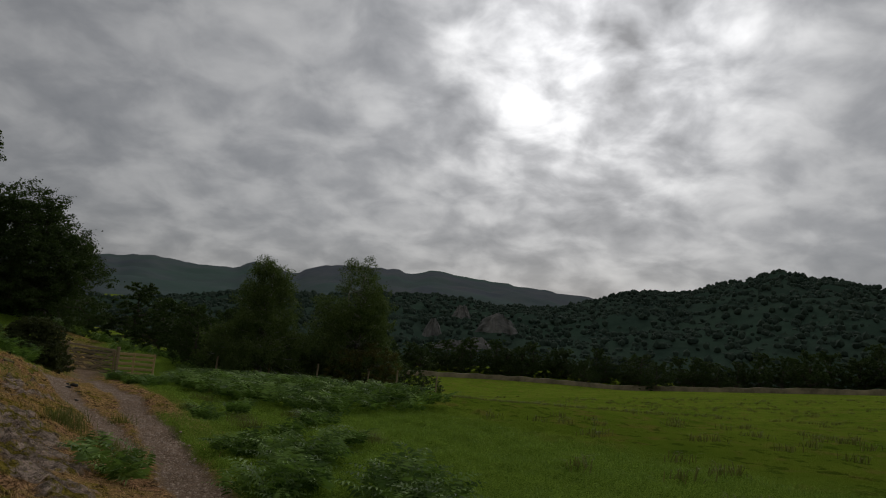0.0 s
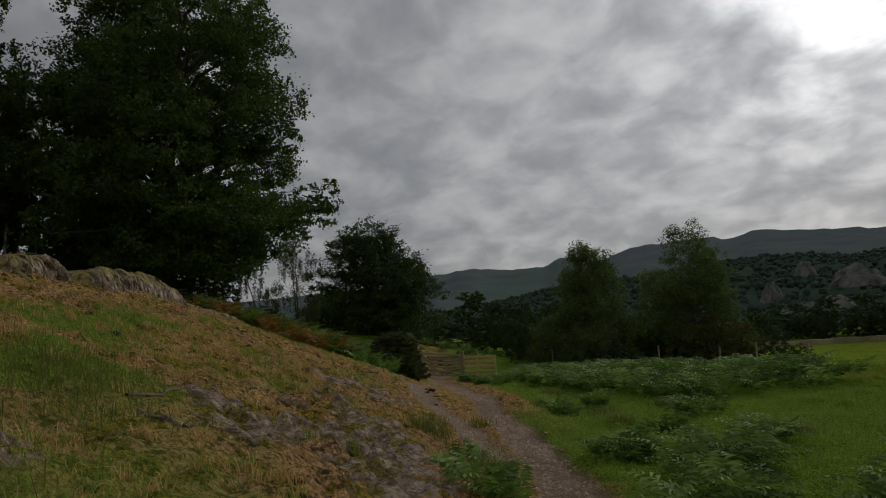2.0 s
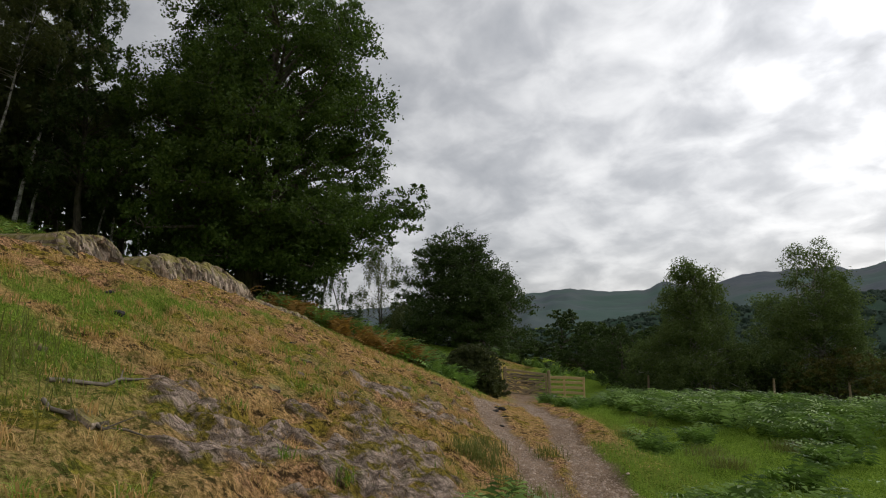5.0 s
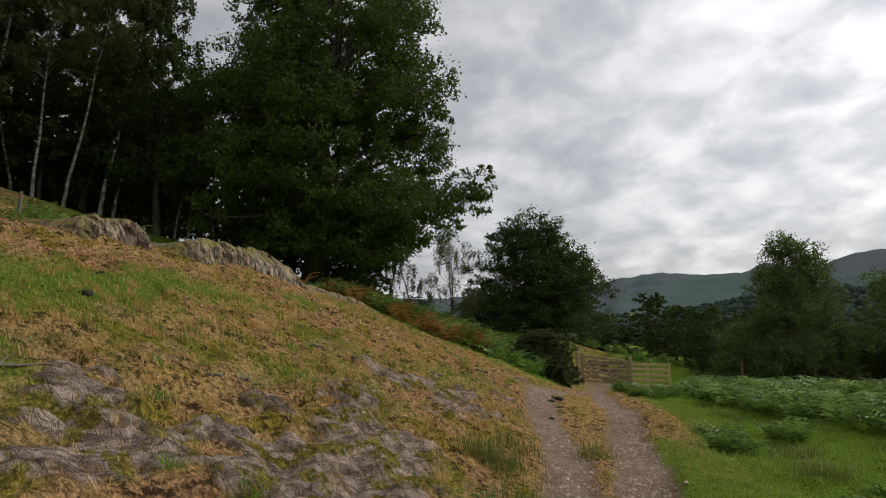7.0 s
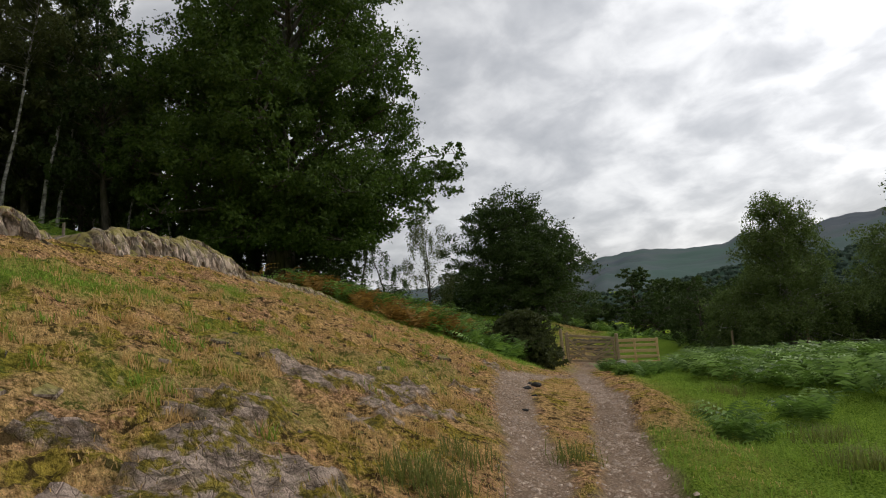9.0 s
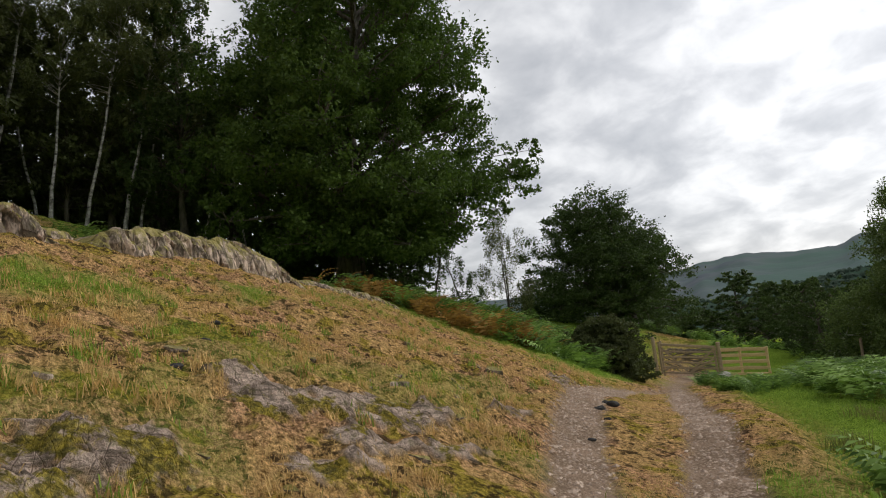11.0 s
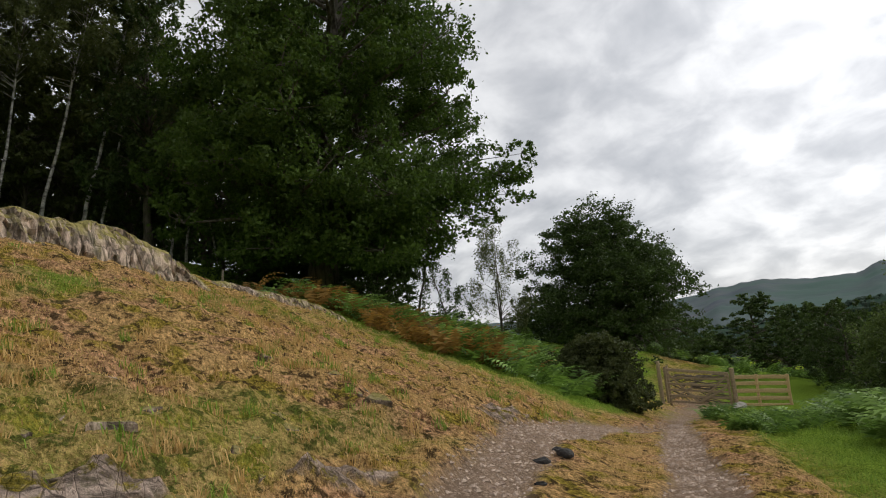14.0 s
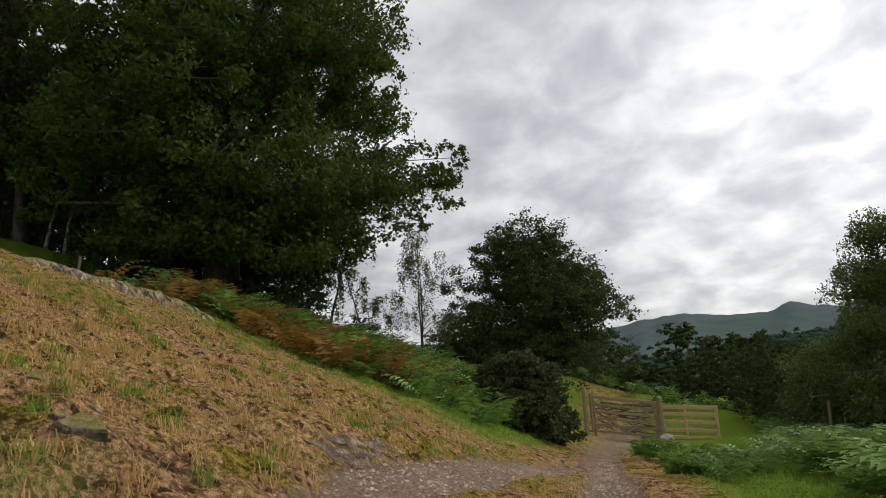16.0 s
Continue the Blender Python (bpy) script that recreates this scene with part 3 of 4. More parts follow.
birch_b = tree("birch_tree", "tall drooping birch with two leading tops", "tree", 8.6, 0.2, (3.1, 3.1, 2.8, 2.2, 1.4, 0.45), 140, 620, 0.115, 0.15, MAT_BIRCH_BARK, MAT_BIRCH_LEAF, 37, 0.26, weep=0.2, stems=3)
plant(birch_b, -6.9, 35.2, 40)
birch_b.scale = (1, 1, (4.8 - ground_z(-6.9, 35.2)) / 8.6)

sapling = tree("birch_sapling", "thin airy birch between the oak and the rounded tree", "tree", 6.2, 0.6, (1.2, 1.6, 1.5, 1.1, 0.5), 34, 230, 0.10, 0.05, MAT_BARK, MAT_WOOD_LEAF, 41, 0.30, weep=0.4, stems=2)
plant(sapling, -27.2, 27.3)
sapling.scale = (1, 1, 0.95)

gorse = tree("gorse_bush", "dense dark rounded bush beside the gate", "bush", 1.9, 0.0, (1.2, 1.3, 1.25, 1.1, 0.8, 0.35), 150, 420, 0.075, 0.06, MAT_BARK, MAT_GORSE, 52, 0.33, stems=3, twigs=2)
plant(gorse, -15.55, 20.85, 60, 0.25)
gorse.scale = (0.98, 0.98, 0.88)

hedge = tree("hedge_bush", "reddish green hedgerow bush under the birches", "bush", 2.9, 0.15, (1.8, 2.2, 2.0, 1.5, 0.6), 55, 220, 0.11, 0.08, MAT_BARK, MAT_RED_LEAF, 61, 0.28, stems=3)
plant(hedge, -5.9, 33.6)
hedge.scale = (1.1, 1.1, 0.9)
shrub = tree("hawthorn_bush", "dark green hawthorn bush in the hedge", "bush", 3.4, 0.15, (1.7, 2.1, 2.0, 1.5, 0.6), 55, 220, 0.11, 0.09, MAT_BARK, MAT_DARK_LEAF, 63, 0.28, stems=3, group="hedge bushes")
plant(shrub, -16.2, 35.9)
for x, y, s, q in ((-13.6, 33.2, 0.85, 0.8), (-9.2, 33.4, 0.9, 0.75), (-3.9, 35.6, 0.75, 0.7), (-18.2, 40.2, 1.0, 0.9), (-9.5, 40.0, 1.1, 0.9), (-2.6, 37.5, 0.6, 0.6)):
    another(shrub, x, y, x * 77, s, 0.05, q)

for x, y, s, q in ((-26.2, 20.4, 1.0, 0.8), (-25.4, 18.9, 0.8, 0.7), (-24.6, 22.4, 0.6, 0.6), (-30.5, 19.5, 1.5, 1.2), (-34.5, 16.0, 1.6, 1.3), (-32.5, 18.0, 1.7, 1.3), (-30.0, 22.0, 1.2, 0.9), (-36.0, 13.0, 1.7, 1.3), (-29.0, 17.0, 0.9, 0.7)):
    another(shrub, x, y, x * 91, s, 0.1, q)

# trees behind the gate and along the far edge of the pasture
field_tree = tree("field_tree", "dark rounded broadleaf tree across the pasture", "tree", 8.0, 0.7, (3.0, 3.6, 3.6, 3.0, 1.9, 0.8), 64, 190, 0.26, 0.22, MAT_BARK, MAT_DARK_LEAF, 71, 0.30, twigs=2, group="field trees")
plant(field_tree, -32.5, 57.0)
field_tree.scale = (1.1, 1.1, 0.78)
for x, y, s, q in ((-22.8, 48.0, 0.75, 0.78), (-27.5, 52.5, 0.85, 0.72), (-37.0, 52.0, 0.9, 0.75), (-18.0, 54.0, 0.9, 0.75), (-42.0, 60.0, 1.1, 0.75), (-35.5, 46.0, 0.7, 0.8), (-13.5, 58.0, 0.9, 0.7), (-24.5, 62.0, 1.1, 0.65), (-19.3, 40.6, 0.6, 0.85), (-8.0, 52.0, 0.8, 0.7)):
    another(field_tree, x, y, x * 53, s, 0.1, q)
rng0 = np.random.default_rng(5)
for i in range(46):
    az = radians(-13 + i * 1.35 + rng0.uniform(-0.6, 0.6))
    dist = 118 + rng0.uniform(-5, 9)
    another(field_tree, dist * math.sin(az), dist * math.cos(az), rng0.uniform(0, 360), rng0.uniform(0.8, 1.25), 0.3, rng0.uniform(0.6, 0.9))

# ---- the wood on the hill ----
wood_a = tree("woodland_birch", "slender white-stemmed birch in the dark wood", "tree", 14.5, 7.0, (1.3, 2.4, 2.6, 2.3, 1.6, 0.5), 50, 230, 0.15, 0.09, MAT_BIRCH_BARK, MAT_WOOD_LEAF, 81, 0.30, weep=0.35, lean=(2.3, 0.2), twigs=2, group="woodland trees")
plant(wood_a, -32.6, 10.45, 84)
wood_b = tree("woodland_tree", "dark dense broadleaf tree deep in the wood", "tree", 13.5, 1.6, (2.6, 3.2, 3.4, 3.0, 2.2, 0.9), 56, 115, 0.30, 0.17, MAT_BARK, MAT_WOOD_LEAF, 83, 0.28, twigs=2, group="woodland trees")
plant(wood_b, *to_xy(14.5, 24.0))
spruce = tree("spruce_tree", "dark pointed spruce above the wood", "tree", 17.0, 1.5, (2.8, 2.5, 2.0, 1.5, 1.0, 0.25), 110, 110, 0.22, 0.17, MAT_BARK, MAT_DARK_LEAF, 85, 0.26, weep=0.25, twigs=1, group="woodland trees")
plant(spruce, *to_xy(15.0, 20.0))
rng1 = np.random.default_rng(12)
for x, y, rz, s in ((-32.6, 9.0, 78, 0.92), (-32.4, 5.6, 62, 1.05), (-32.6, 13.8, 92, 0.62), (-32.4, 14.4, 130, 0.66), (-32.2, 15.7, 300, 0.55), (-33.0, 11.1, 95, 0.78), (-29.5, 4.2, 55, 1.0)):
    another(wood_a, x, y, rz, s, 0.1)
for i in range(26):
    u, v = -9 + (i % 13) * 2.1 + rng1.uniform(-0.8, 0.8), 21.5 + (i // 13) * 2.6 + rng1.uniform(-0.9, 0.9)
    if u < 12 and i % 2:
        another(wood_a, *to_xy(u, v), rng1.uniform(0, 360), rng1.uniform(0.75, 1.12), 0.1)
for i in range(45):
    u, v = -14 + (i % 15) * 2.7 + rng1.uniform(-1.1, 1.1), 25.0 + (i // 15) * 3.0 + rng1.uniform(-1.2, 1.2)
    another(wood_b, *to_xy(u, v), rng1.uniform(0, 360), rng1.uniform(0.72, 0.95), 0.1)
for u, v, s in ((6.0, 23.0, 0.95), (-3.0, 25.5, 1.1), (21.0, 16.5, 0.7)):
    another(spruce, *to_xy(u, v), u * 40, s, 0.1)
for i in range(16):
    u, v = -13 + i * 2.6 + rng1.uniform(-0.8, 0.8), 35.0 + rng1.uniform(-1.5, 1.5)
    another(shrub, *to_xy(u, v), rng1.uniform(0, 360), rng1.uniform(1.5, 2.1), 0.2)
bare = tree("bare_sapling", "leaning half-bare sapling against the sky beside the oak", "tree", 5.6, 1.2, (0.9, 1.5, 1.6, 1.1, 0.4), 16, 45, 0.12, 0.07, MAT_BARK, MAT_DARK_LEAF, 95, 0.32, weep=0.3, lean=(1.0, 0.8), twigs=6)
plant(bare, -27.0, 22.4, 20)
bare2 = copy_thing(bare, pose(-26.6, 24.2, ground_z(-26.6, 24.2), 0, 0, 200))
bare2.scale = (0.8, 0.8, 0.75)

# ---- rock outcrops ----


def outcrop(name, label, u, v, length, depth, tall, seed, turn=0.0, sink=0.35):
    """A slate outcrop set into the slope: a lumpy block with upright strata on its downhill face."""
    nu, nv = 150, 46
    s = np.linspace(-1, 1, nu)[:, None] * np.ones((1, nv))
    t = np.linspace(0, 1, nv)[None, :] * np.ones((nu, 1))
    # t runs from the foot of the face over the top to the back
    edge = 1 - np.abs(s) ** 4.0
    lump = 0.86 + 0.34 * (fbm(s * 2.6 + seed, t * 0 + seed * 1.7, 5, seed, 0.6) - 0.5)
    top = tall * edge * lump
    face = sm(0.0, 0.42, t)
    prof_z = np.where(t < 0.45, face, 1 - 0.22 * sm(0.45, 1.0, t) + 0.05 * np.sin(t * 9))
    prof_y = np.where(t < 0.45, 0.28 * depth * (t / 0.45) ** 1.6, 0.28 * depth + (t - 0.45) / 0.55 * depth)
    x = s * length / 2
    y = prof_y - 0.2 * depth * np.abs(s) ** 2 + 0.25 * (fbm(s * 3 + 5, t * 0.6 + seed, 3, seed + 4) - 0.5)
    z = top * prof_z
    crack = fbm(s * length * 2.3 + 0.9 * z, z * 2.4 + seed, 4, seed + 7, 0.6)
    crack = 0.4 * crack + 0.6 * np.floor(crack * 8) / 8
    ridge = 1 - np.abs(2 * crack - 1)
    y = y - (0.40 * (crack - 0.5) + 0.14 * ridge + 0.08 * (fbm(s * length * 9, z * 7 + seed, 3, seed + 11) - 0.5)) * (1 - 0.75 * sm(0.5, 0.8, t)) * np.clip(tall, 0.4, 1.0)
    z = z + 0.07 * tall * (fbm(s * length * 1.4, t * 4.0, 3, seed + 9) - 0.5)
    x0, y0 = to_xy(u, v)
    ang = math.atan2(ALONG[1], ALONG[0]) + radians(turn)
    lx, ly = math.cos(ang), math.sin(ang)
    wx = x0 + x * lx - y * ly
    wy = y0 + x * ly + y * lx
    wz = base_height(wx, wy) * 0.45 + base_height(np.full_like(wx, x0), np.full_like(wy, y0)) * 0.25 + base_height(x0 + x * lx, y0 + x * ly) * 0.30 + z - sink
    k = np.arange(nu * nv).reshape(nu, nv)
    f = np.stack([k[:-1, :-1].ravel(), k[1:, :-1].ravel(), k[1:, 1:].ravel(), k[:-1, 1:].ravel()], 1)
    verts = np.stack([wx.ravel(), wy.ravel(), wz.ravel()], 1)
    rock = tagged(new(name), label, "rock outcrop", "hillside outcrops")
    part("core", verts, f, MAT_ROCK, rock)
    rg6 = np.random.default_rng(seed + 500)
    pos = -0.9
    while pos < 0.9:
        i = int((pos + 1) / 2 * (nu - 1))
        wide = rg6.uniform(0.05, 0.17)
        pos += wide * 2.6 / length * rg6.uniform(0.8, 1.8)
        foot_, top_ = verts[i * nv + 2], verts[i * nv + 20]
        tall_ = max(0.12, (top_[2] - foot_[2])) * rg6.uniform(0.2, 0.55)
        start = foot_ + (top_ - foot_) * rg6.uniform(0.0, 0.25)
        out_dir = np.array([ly, -lx, 0.0])
        along_ = np.array([lx, ly, 0.0])
        leaned = np.array([0, 0, 1.0]) + along_ * rg6.uniform(-0.05, 0.32) - out_dir * 0.42
        pts8 = []
        for hgt in (-0.15, tall_ * rg6.uniform(0.5, 0.7), tall_):
            k2 = 1.0 if hgt < tall_ else 0.75
            for a2, b2 in ((-1, 0.6), (0.9, 0.75), (1, -1.2), (-1, -1.2)):
                pts8.append(start + leaned * hgt + along_ * a2 * wide / 2 * k2 * rg6.uniform(0.7, 1.15) + out_dir * (b2 * 0.09 * k2 * rg6.uniform(0.5, 1.3)) + np.array([0, 0, rg6.uniform(-0.05, 0.05)]))
        quads = [(r * 4 + q, r * 4 + (q + 1) % 4, (r + 1) * 4 + (q + 1) % 4, (r + 1) * 4 + q) for r in range(2) for q in range(4)] + [(8, 9, 10, 11)]
        part("slab", np.array(pts8), quads, MAT_ROCK, rock)
    return rock


outcrop("rock_outcrop", "long craggy slate outcrop with upright strata and mossy top", 1.7, 6.75, 5.2, 2.2, 1.35, 3, -5, 0.60)
outcrop("rock_outcrop", "dark layered slate outcrop on the hillside", -1.75, 6.85, 2.2, 1.7, 1.2, 8, 2, 0.64)
outcrop("rock_outcrop", "low mossy slate ledge above the larger crag", 0.2, 7.6, 3.6, 2.0, 1.0, 13, 0, 0.62)
outcrop("rock_outcrop", "low broken ledge running down the slope", 5.6, 6.5, 4.2, 1.2, 0.6, 19, -14, 0.34)
outcrop("rock_outcrop", "half-buried grey rock in long grass", -9.5, 2.75, 0.9, 0.6, 0.5, 23, 10, 0.30)


def boulder(name, label, category, x, y, size, mat, seed, flatten=0.6, group=""):
    rng = np.random.default_rng(seed)
    bm = bmesh.new()
    bmesh.ops.create_icosphere(bm, subdivisions=2, radius=1.0)
    for vert in bm.verts:
        q = vert.co
        k = 1 + 0.45 * (noise.noise(q * 1.3 + Vector((seed, 0, 0)))) + 0.12 * noise.noise(q * 4 + Vector((0, seed, 0)))
        vert.co = Vector((q.x * size[0], q.y * size[1], q.z * size[2])) * k
    me = bpy.data.meshes.new(name)
    bm.to_mesh(me)
    bm.free()
    me.materials.append(mat)
    ob = new(name, me)
    ob.matrix_basis = pose(x, y, ground_z(x, y) + size[2] * 0.35, 0, 0, float(rng.uniform(0, 360)))
    return tagged(ob, label, category, group)


for i, (u, v, s) in enumerate(((1.15, 0.62, 0.08), (1.5, 0.50, 0.11), (1.75, 0.62, 0.06), (0.4, 0.45, 0.045), (-0.6, 0.5, 0.045))):
    boulder("black_stone", "small black wet-looking stone lying on the path", "stone", *to_xy(u, v), (s, s * 0.55, s * 0.4), MAT_DUNG, 40 + i, group="black stones on the path")
for i, (u, v, s) in enumerate(((-2.6, 3.1, 0.05), (-3.4, 2.6, 0.05), (-1.9, 3.6, 0.05), (-5.2, 4.2, 0.07), (-4.2, 5.0, 0.06))):
    boulder("dark_stone", "small dark stone half hidden in dry grass", "stone", *to_xy(u, v), (s, s * 0.8, s * 0.5), MAT_DUNG, 60 + i, group="dark stones on the slope")
boulder("pale_stone", "pale rounded stone at the foot of the gatepost", "stone", -17.2, 29.3, (0.34, 0.2, 0.16), MAT_PALE, 77)


def slab_rock(u, v, size, seed):
    """A half-buried angular slab: a rough polygon block cut by a few planes."""
    rg3 = np.random.default_rng(seed)
    n = int(rg3.integers(5, 8))
    ang = np.sort(rg3.uniform(0, 2 * np.pi, n))
    rad = size * rg3.uniform(0.65, 1.15, n)
    bm = bmesh.new()
    tiltx, tilty = rg3.uniform(-0.16, 0.16, 2)
    rings = []
    for k, hh in ((1.0, -0.6), (0.98, -0.06), (0.86, 0.07)):
        rings.append([bm.verts.new((rad[m] * k * math.cos(ang[m]) * 1.35, rad[m] * k * math.sin(ang[m]), size * (hh + tiltx * math.cos(ang[m]) + tilty * math.sin(ang[m])) + rg3.uniform(-0.03, 0.03) * size)) for m in range(n)])
    for a, b in zip(rings[:-1], rings[1:]):
        for m in range(n):
            bm.faces.new((a[m], a[(m + 1) % n], b[(m + 1) % n], b[m]))
    bm.faces.new(rings[-1])
    bm.normal_update()
    me = bpy.data.meshes.new("slab_rock")
    bm.to_mesh(me)
    bm.free()
    me.materials.append(MAT_PALE_ROCK)
    x, y = to_xy(u, v)
    ob = new("slab_rock", me)
    e = 0.15
    nx, ny = (ground_z(x + e, y) - ground_z(x - e, y)) / (2 * e), (ground_z(x, y + e) - ground_z(x, y - e)) / (2 * e)
    turn = Vector((0, 0, 1)).rotation_difference(Vector((-nx, -ny, 1)).normalized()).to_matrix().to_4x4()
    ob.matrix_basis = Matrix.Translation((x, y, ground_z(x, y) - 0.02 * size)) @ turn @ pose(0, 0, 0, 0, 0, float(rg3.uniform(0, 360)))
    return tagged(ob, "angular pinkish-grey slab of rock bedded in moss and dry turf", "rock", "bedded rocks on the slope")


rg4 = np.random.default_rng(900)
made = 0
while made < 40:
    u, v = rg4.uniform(-8.0, 2.6), rg4.uniform(0.9, 3.6)
    k = math.exp(-((u + 5.4) / 2.6) ** 2 - ((v - 2.0) / 1.2) ** 2) + 0.55 * math.exp(-((u + 0.2) / 2.2) ** 2 - ((v - 1.8) / 0.7) ** 2)
    if rg4.uniform(0, 1) < k:
        slab_rock(u, v, float(rg4.uniform(0.04, 0.10)), 1000 + made)
        made += 1

for i in range(24):
    slab_rock(float(rg4.uniform(-2.5, 3.5)), float(rg4.uniform(0.95, 2.4)), float(rg4.uniform(0.03, 0.06)), 1300 + i)


def stick(label, u, v, length, turn, r, seed):
    """A dead branch lying on the grass."""
    rg7 = np.random.default_rng(seed)
    x, y = to_xy(u, v)
    pts = []
    for f in np.linspace(-0.5, 0.5, 6):
        px_, py_ = x + math.cos(turn) * length * f + rg7.normal() * 0.03, y + math.sin(turn) * length * f + rg7.normal() * 0.03
        pts.append((px_, py_, ground_z(px_, py_) + r * 0.9))
    v1, f1 = tube(pts, [r, r, r * 0.9, r * 0.8, r * 0.6, r * 0.25], 6)
    m = pts[3]
    end = (m[0] + 0.25 * length * math.cos(turn + 0.7), m[1] + 0.25 * length * math.sin(turn + 0.7), m[2] + 0.05)
    v2, f2 = tube([m, end], [r * 0.5, r * 0.15], 5)
    vv, ff_ = join([(v1, f1), (v2, f2)])
    tagged(new("dead_branch", fast_mesh("dead_branch", vv, ff_, MAT_DEAD, True)), label, "branch", "fallen branches")


stick("pale dead stick lying in long grass", -7.9, 2.5, 0.6, 0.6, 0.012, 1)
stick("forked dead branch lying across the slope", -7.2, 2.9, 0.8, 2.0, 0.014, 2)
stick("fallen grey branch on the edge of the wood", 4.0, 9.6, 2.6, 2.0, 0.05, 4)
stick("fallen grey branch on the edge of the wood", 7.0, 9.4, 2.0, 2.5, 0.04, 5)
# ---- gate and hurdle ----


def bar(p, q, wide, deep, bend=0.0, seed=0):
    """A timber from p to q with slightly worn, uneven edges."""
    p, q = np.array(p, float), np.array(q, float)
    d = (q - p) / np.linalg.norm(q - p)
    up = np.array([0, 0, 1.0]) if abs(d[2]) < 0.9 else np.array([1.0, 0, 0])
    side = np.cross(d, up)
    side /= np.linalg.norm(side)
    up = np.cross(side, d)
    rng = np.random.default_rng(seed)
    rings, n = [], 6
    shape = ((-1, -0.7), (-0.7, -1), (0.7, -1), (1, -0.7), (1, 0.7), (0.7, 1), (-0.7, 1), (-1, 0.7))
    for i in range(n):
        f = i / (n - 1)
        c = p + (q - p) * f + up * bend * math.sin(f * math.pi) + rng.normal(size=3) * 0.004
        k = 1 + rng.uniform(-0.08, 0.08)
        rings.append([c + side * a * deep / 2 * k + up * b * wide / 2 * k for a, b in shape])
    v = np.array(rings).reshape(-1, 3)
    f = [(i * 8 + j, i * 8 + (j + 1) % 8, (i + 1) * 8 + (j + 1) % 8, (i + 1) * 8 + j) for i in range(n - 1) for j in range(8)]
    for o in (0, (n - 1) * 8):
        f += [(o, o + 1, o + 2, o + 3), (o, o + 3, o + 4, o + 7), (o + 4, o + 5, o + 6, o + 7)]
    return v, np.array(f)


GATE_L, GATE_R, FENCE_R = np.array([-19.5, 28.45]), np.array([-17.65, 29.65]), np.array([-16.15, 30.62])
zl, zr, zf = -2.66, -2.86, -2.95


def between(a, b, za, zb, f, h):
    p = a + (b - a) * f
    return (p[0], p[1], za + (zb - za) * f + h)


gate = tagged(new("field_gate"), "closed weathered wooden field gate with crossed braces", "gate")
for nm, f, extra_h in (("hanging_stile", 0.03, 1.40), ("closing_stile", 0.97, 1.22)):
    part(nm, *bar(between(GATE_L, GATE_R, zl, zr, f, 0.10), between(GATE_L, GATE_R, zl, zr, f, extra_h), 0.09, 0.07), MAT_GATE, gate)
for i, h in enumerate((0.16, 0.37, 0.58, 0.80, 1.02)):
    part("rail", *bar(between(GATE_L, GATE_R, zl, zr, 0.03, h), between(GATE_L, GATE_R, zl, zr, 0.97, h), 0.075, 0.03, 0.0, i), MAT_GATE, gate)
part("top_rail", *bar(between(GATE_L, GATE_R, zl, zr, 0.02, 1.30), between(GATE_L, GATE_R, zl, zr, 0.98, 1.22), 0.10, 0.06), MAT_GATE, gate)
for a, b in (((0.05, 1.2), (0.5, 0.16)), ((0.95, 1.15), (0.5, 0.16)), ((0.5, 0.16), (0.93, 0.75)), ((0.05, 0.2), (0.42, 0.7))):
    p, q = between(GATE_L, GATE_R, zl, zr, a[0], a[1]), between(GATE_L, GATE_R, zl, zr, b[0], b[1])
    off = np.array([0.018, -0.03, 0])
    part("brace", *bar(np.array(p) + off, np.array(q) + off, 0.07, 0.03), MAT_GATE, gate)


def post(label, p, z, tall, mat, r=0.07, group="gateposts"):
    v, f = tube([(p[0], p[1], z - 0.3), (p[0], p[1], z + tall * 0.5), (p[0], p[1], z + tall - 0.03), (p[0], p[1], z + tall), (p[0], p[1], z + tall + 0.005)], [r, r * 0.97, r * 0.95, r * 0.8, 0.001], 9)
    return tagged(new("gatepost", fast_mesh("gatepost", v, f, mat, False)), label, "post", group)


post("weathered round gatepost carrying the gate", GATE_L - (0.12, 0.08), zl, 1.62, MAT_GATE, 0.075)
post("grey gatepost leaning beside the hinge post", GATE_L - (0.05, -0.30), zl, 1.42, MAT_GATE, 0.05)
post("stout gatepost between gate and hurdle", GATE_R + (0.06, 0.05), zr, 1.42, MAT_GATE, 0.085)
hurdle = tagged(new("timber_hurdle"), "new yellow timber hurdle fence beside the gate", "fence")
for i, h in enumerate((0.14, 0.38, 0.63, 0.88, 1.10)):
    part("rail", *bar(between(GATE_R, FENCE_R, zr, zf, 0.08, h), between(GATE_R, FENCE_R, zr, zf, 1.0, h + 0.02), 0.13, 0.055, 0.0, 20 + i), MAT_FENCE, hurdle)
for f in (0.46, 0.99):
    part("upright", *bar(between(GATE_R, FENCE_R, zr, zf, f, -0.15), between(GATE_R, FENCE_R, zr, zf, f, 1.2), 0.10, 0.06), MAT_FENCE, hurdle)
rg = np.random.default_rng(8)
brushwood = tagged(new("brushwood_pile"), "tangled dead branches stacked behind the gate", "brushwood")
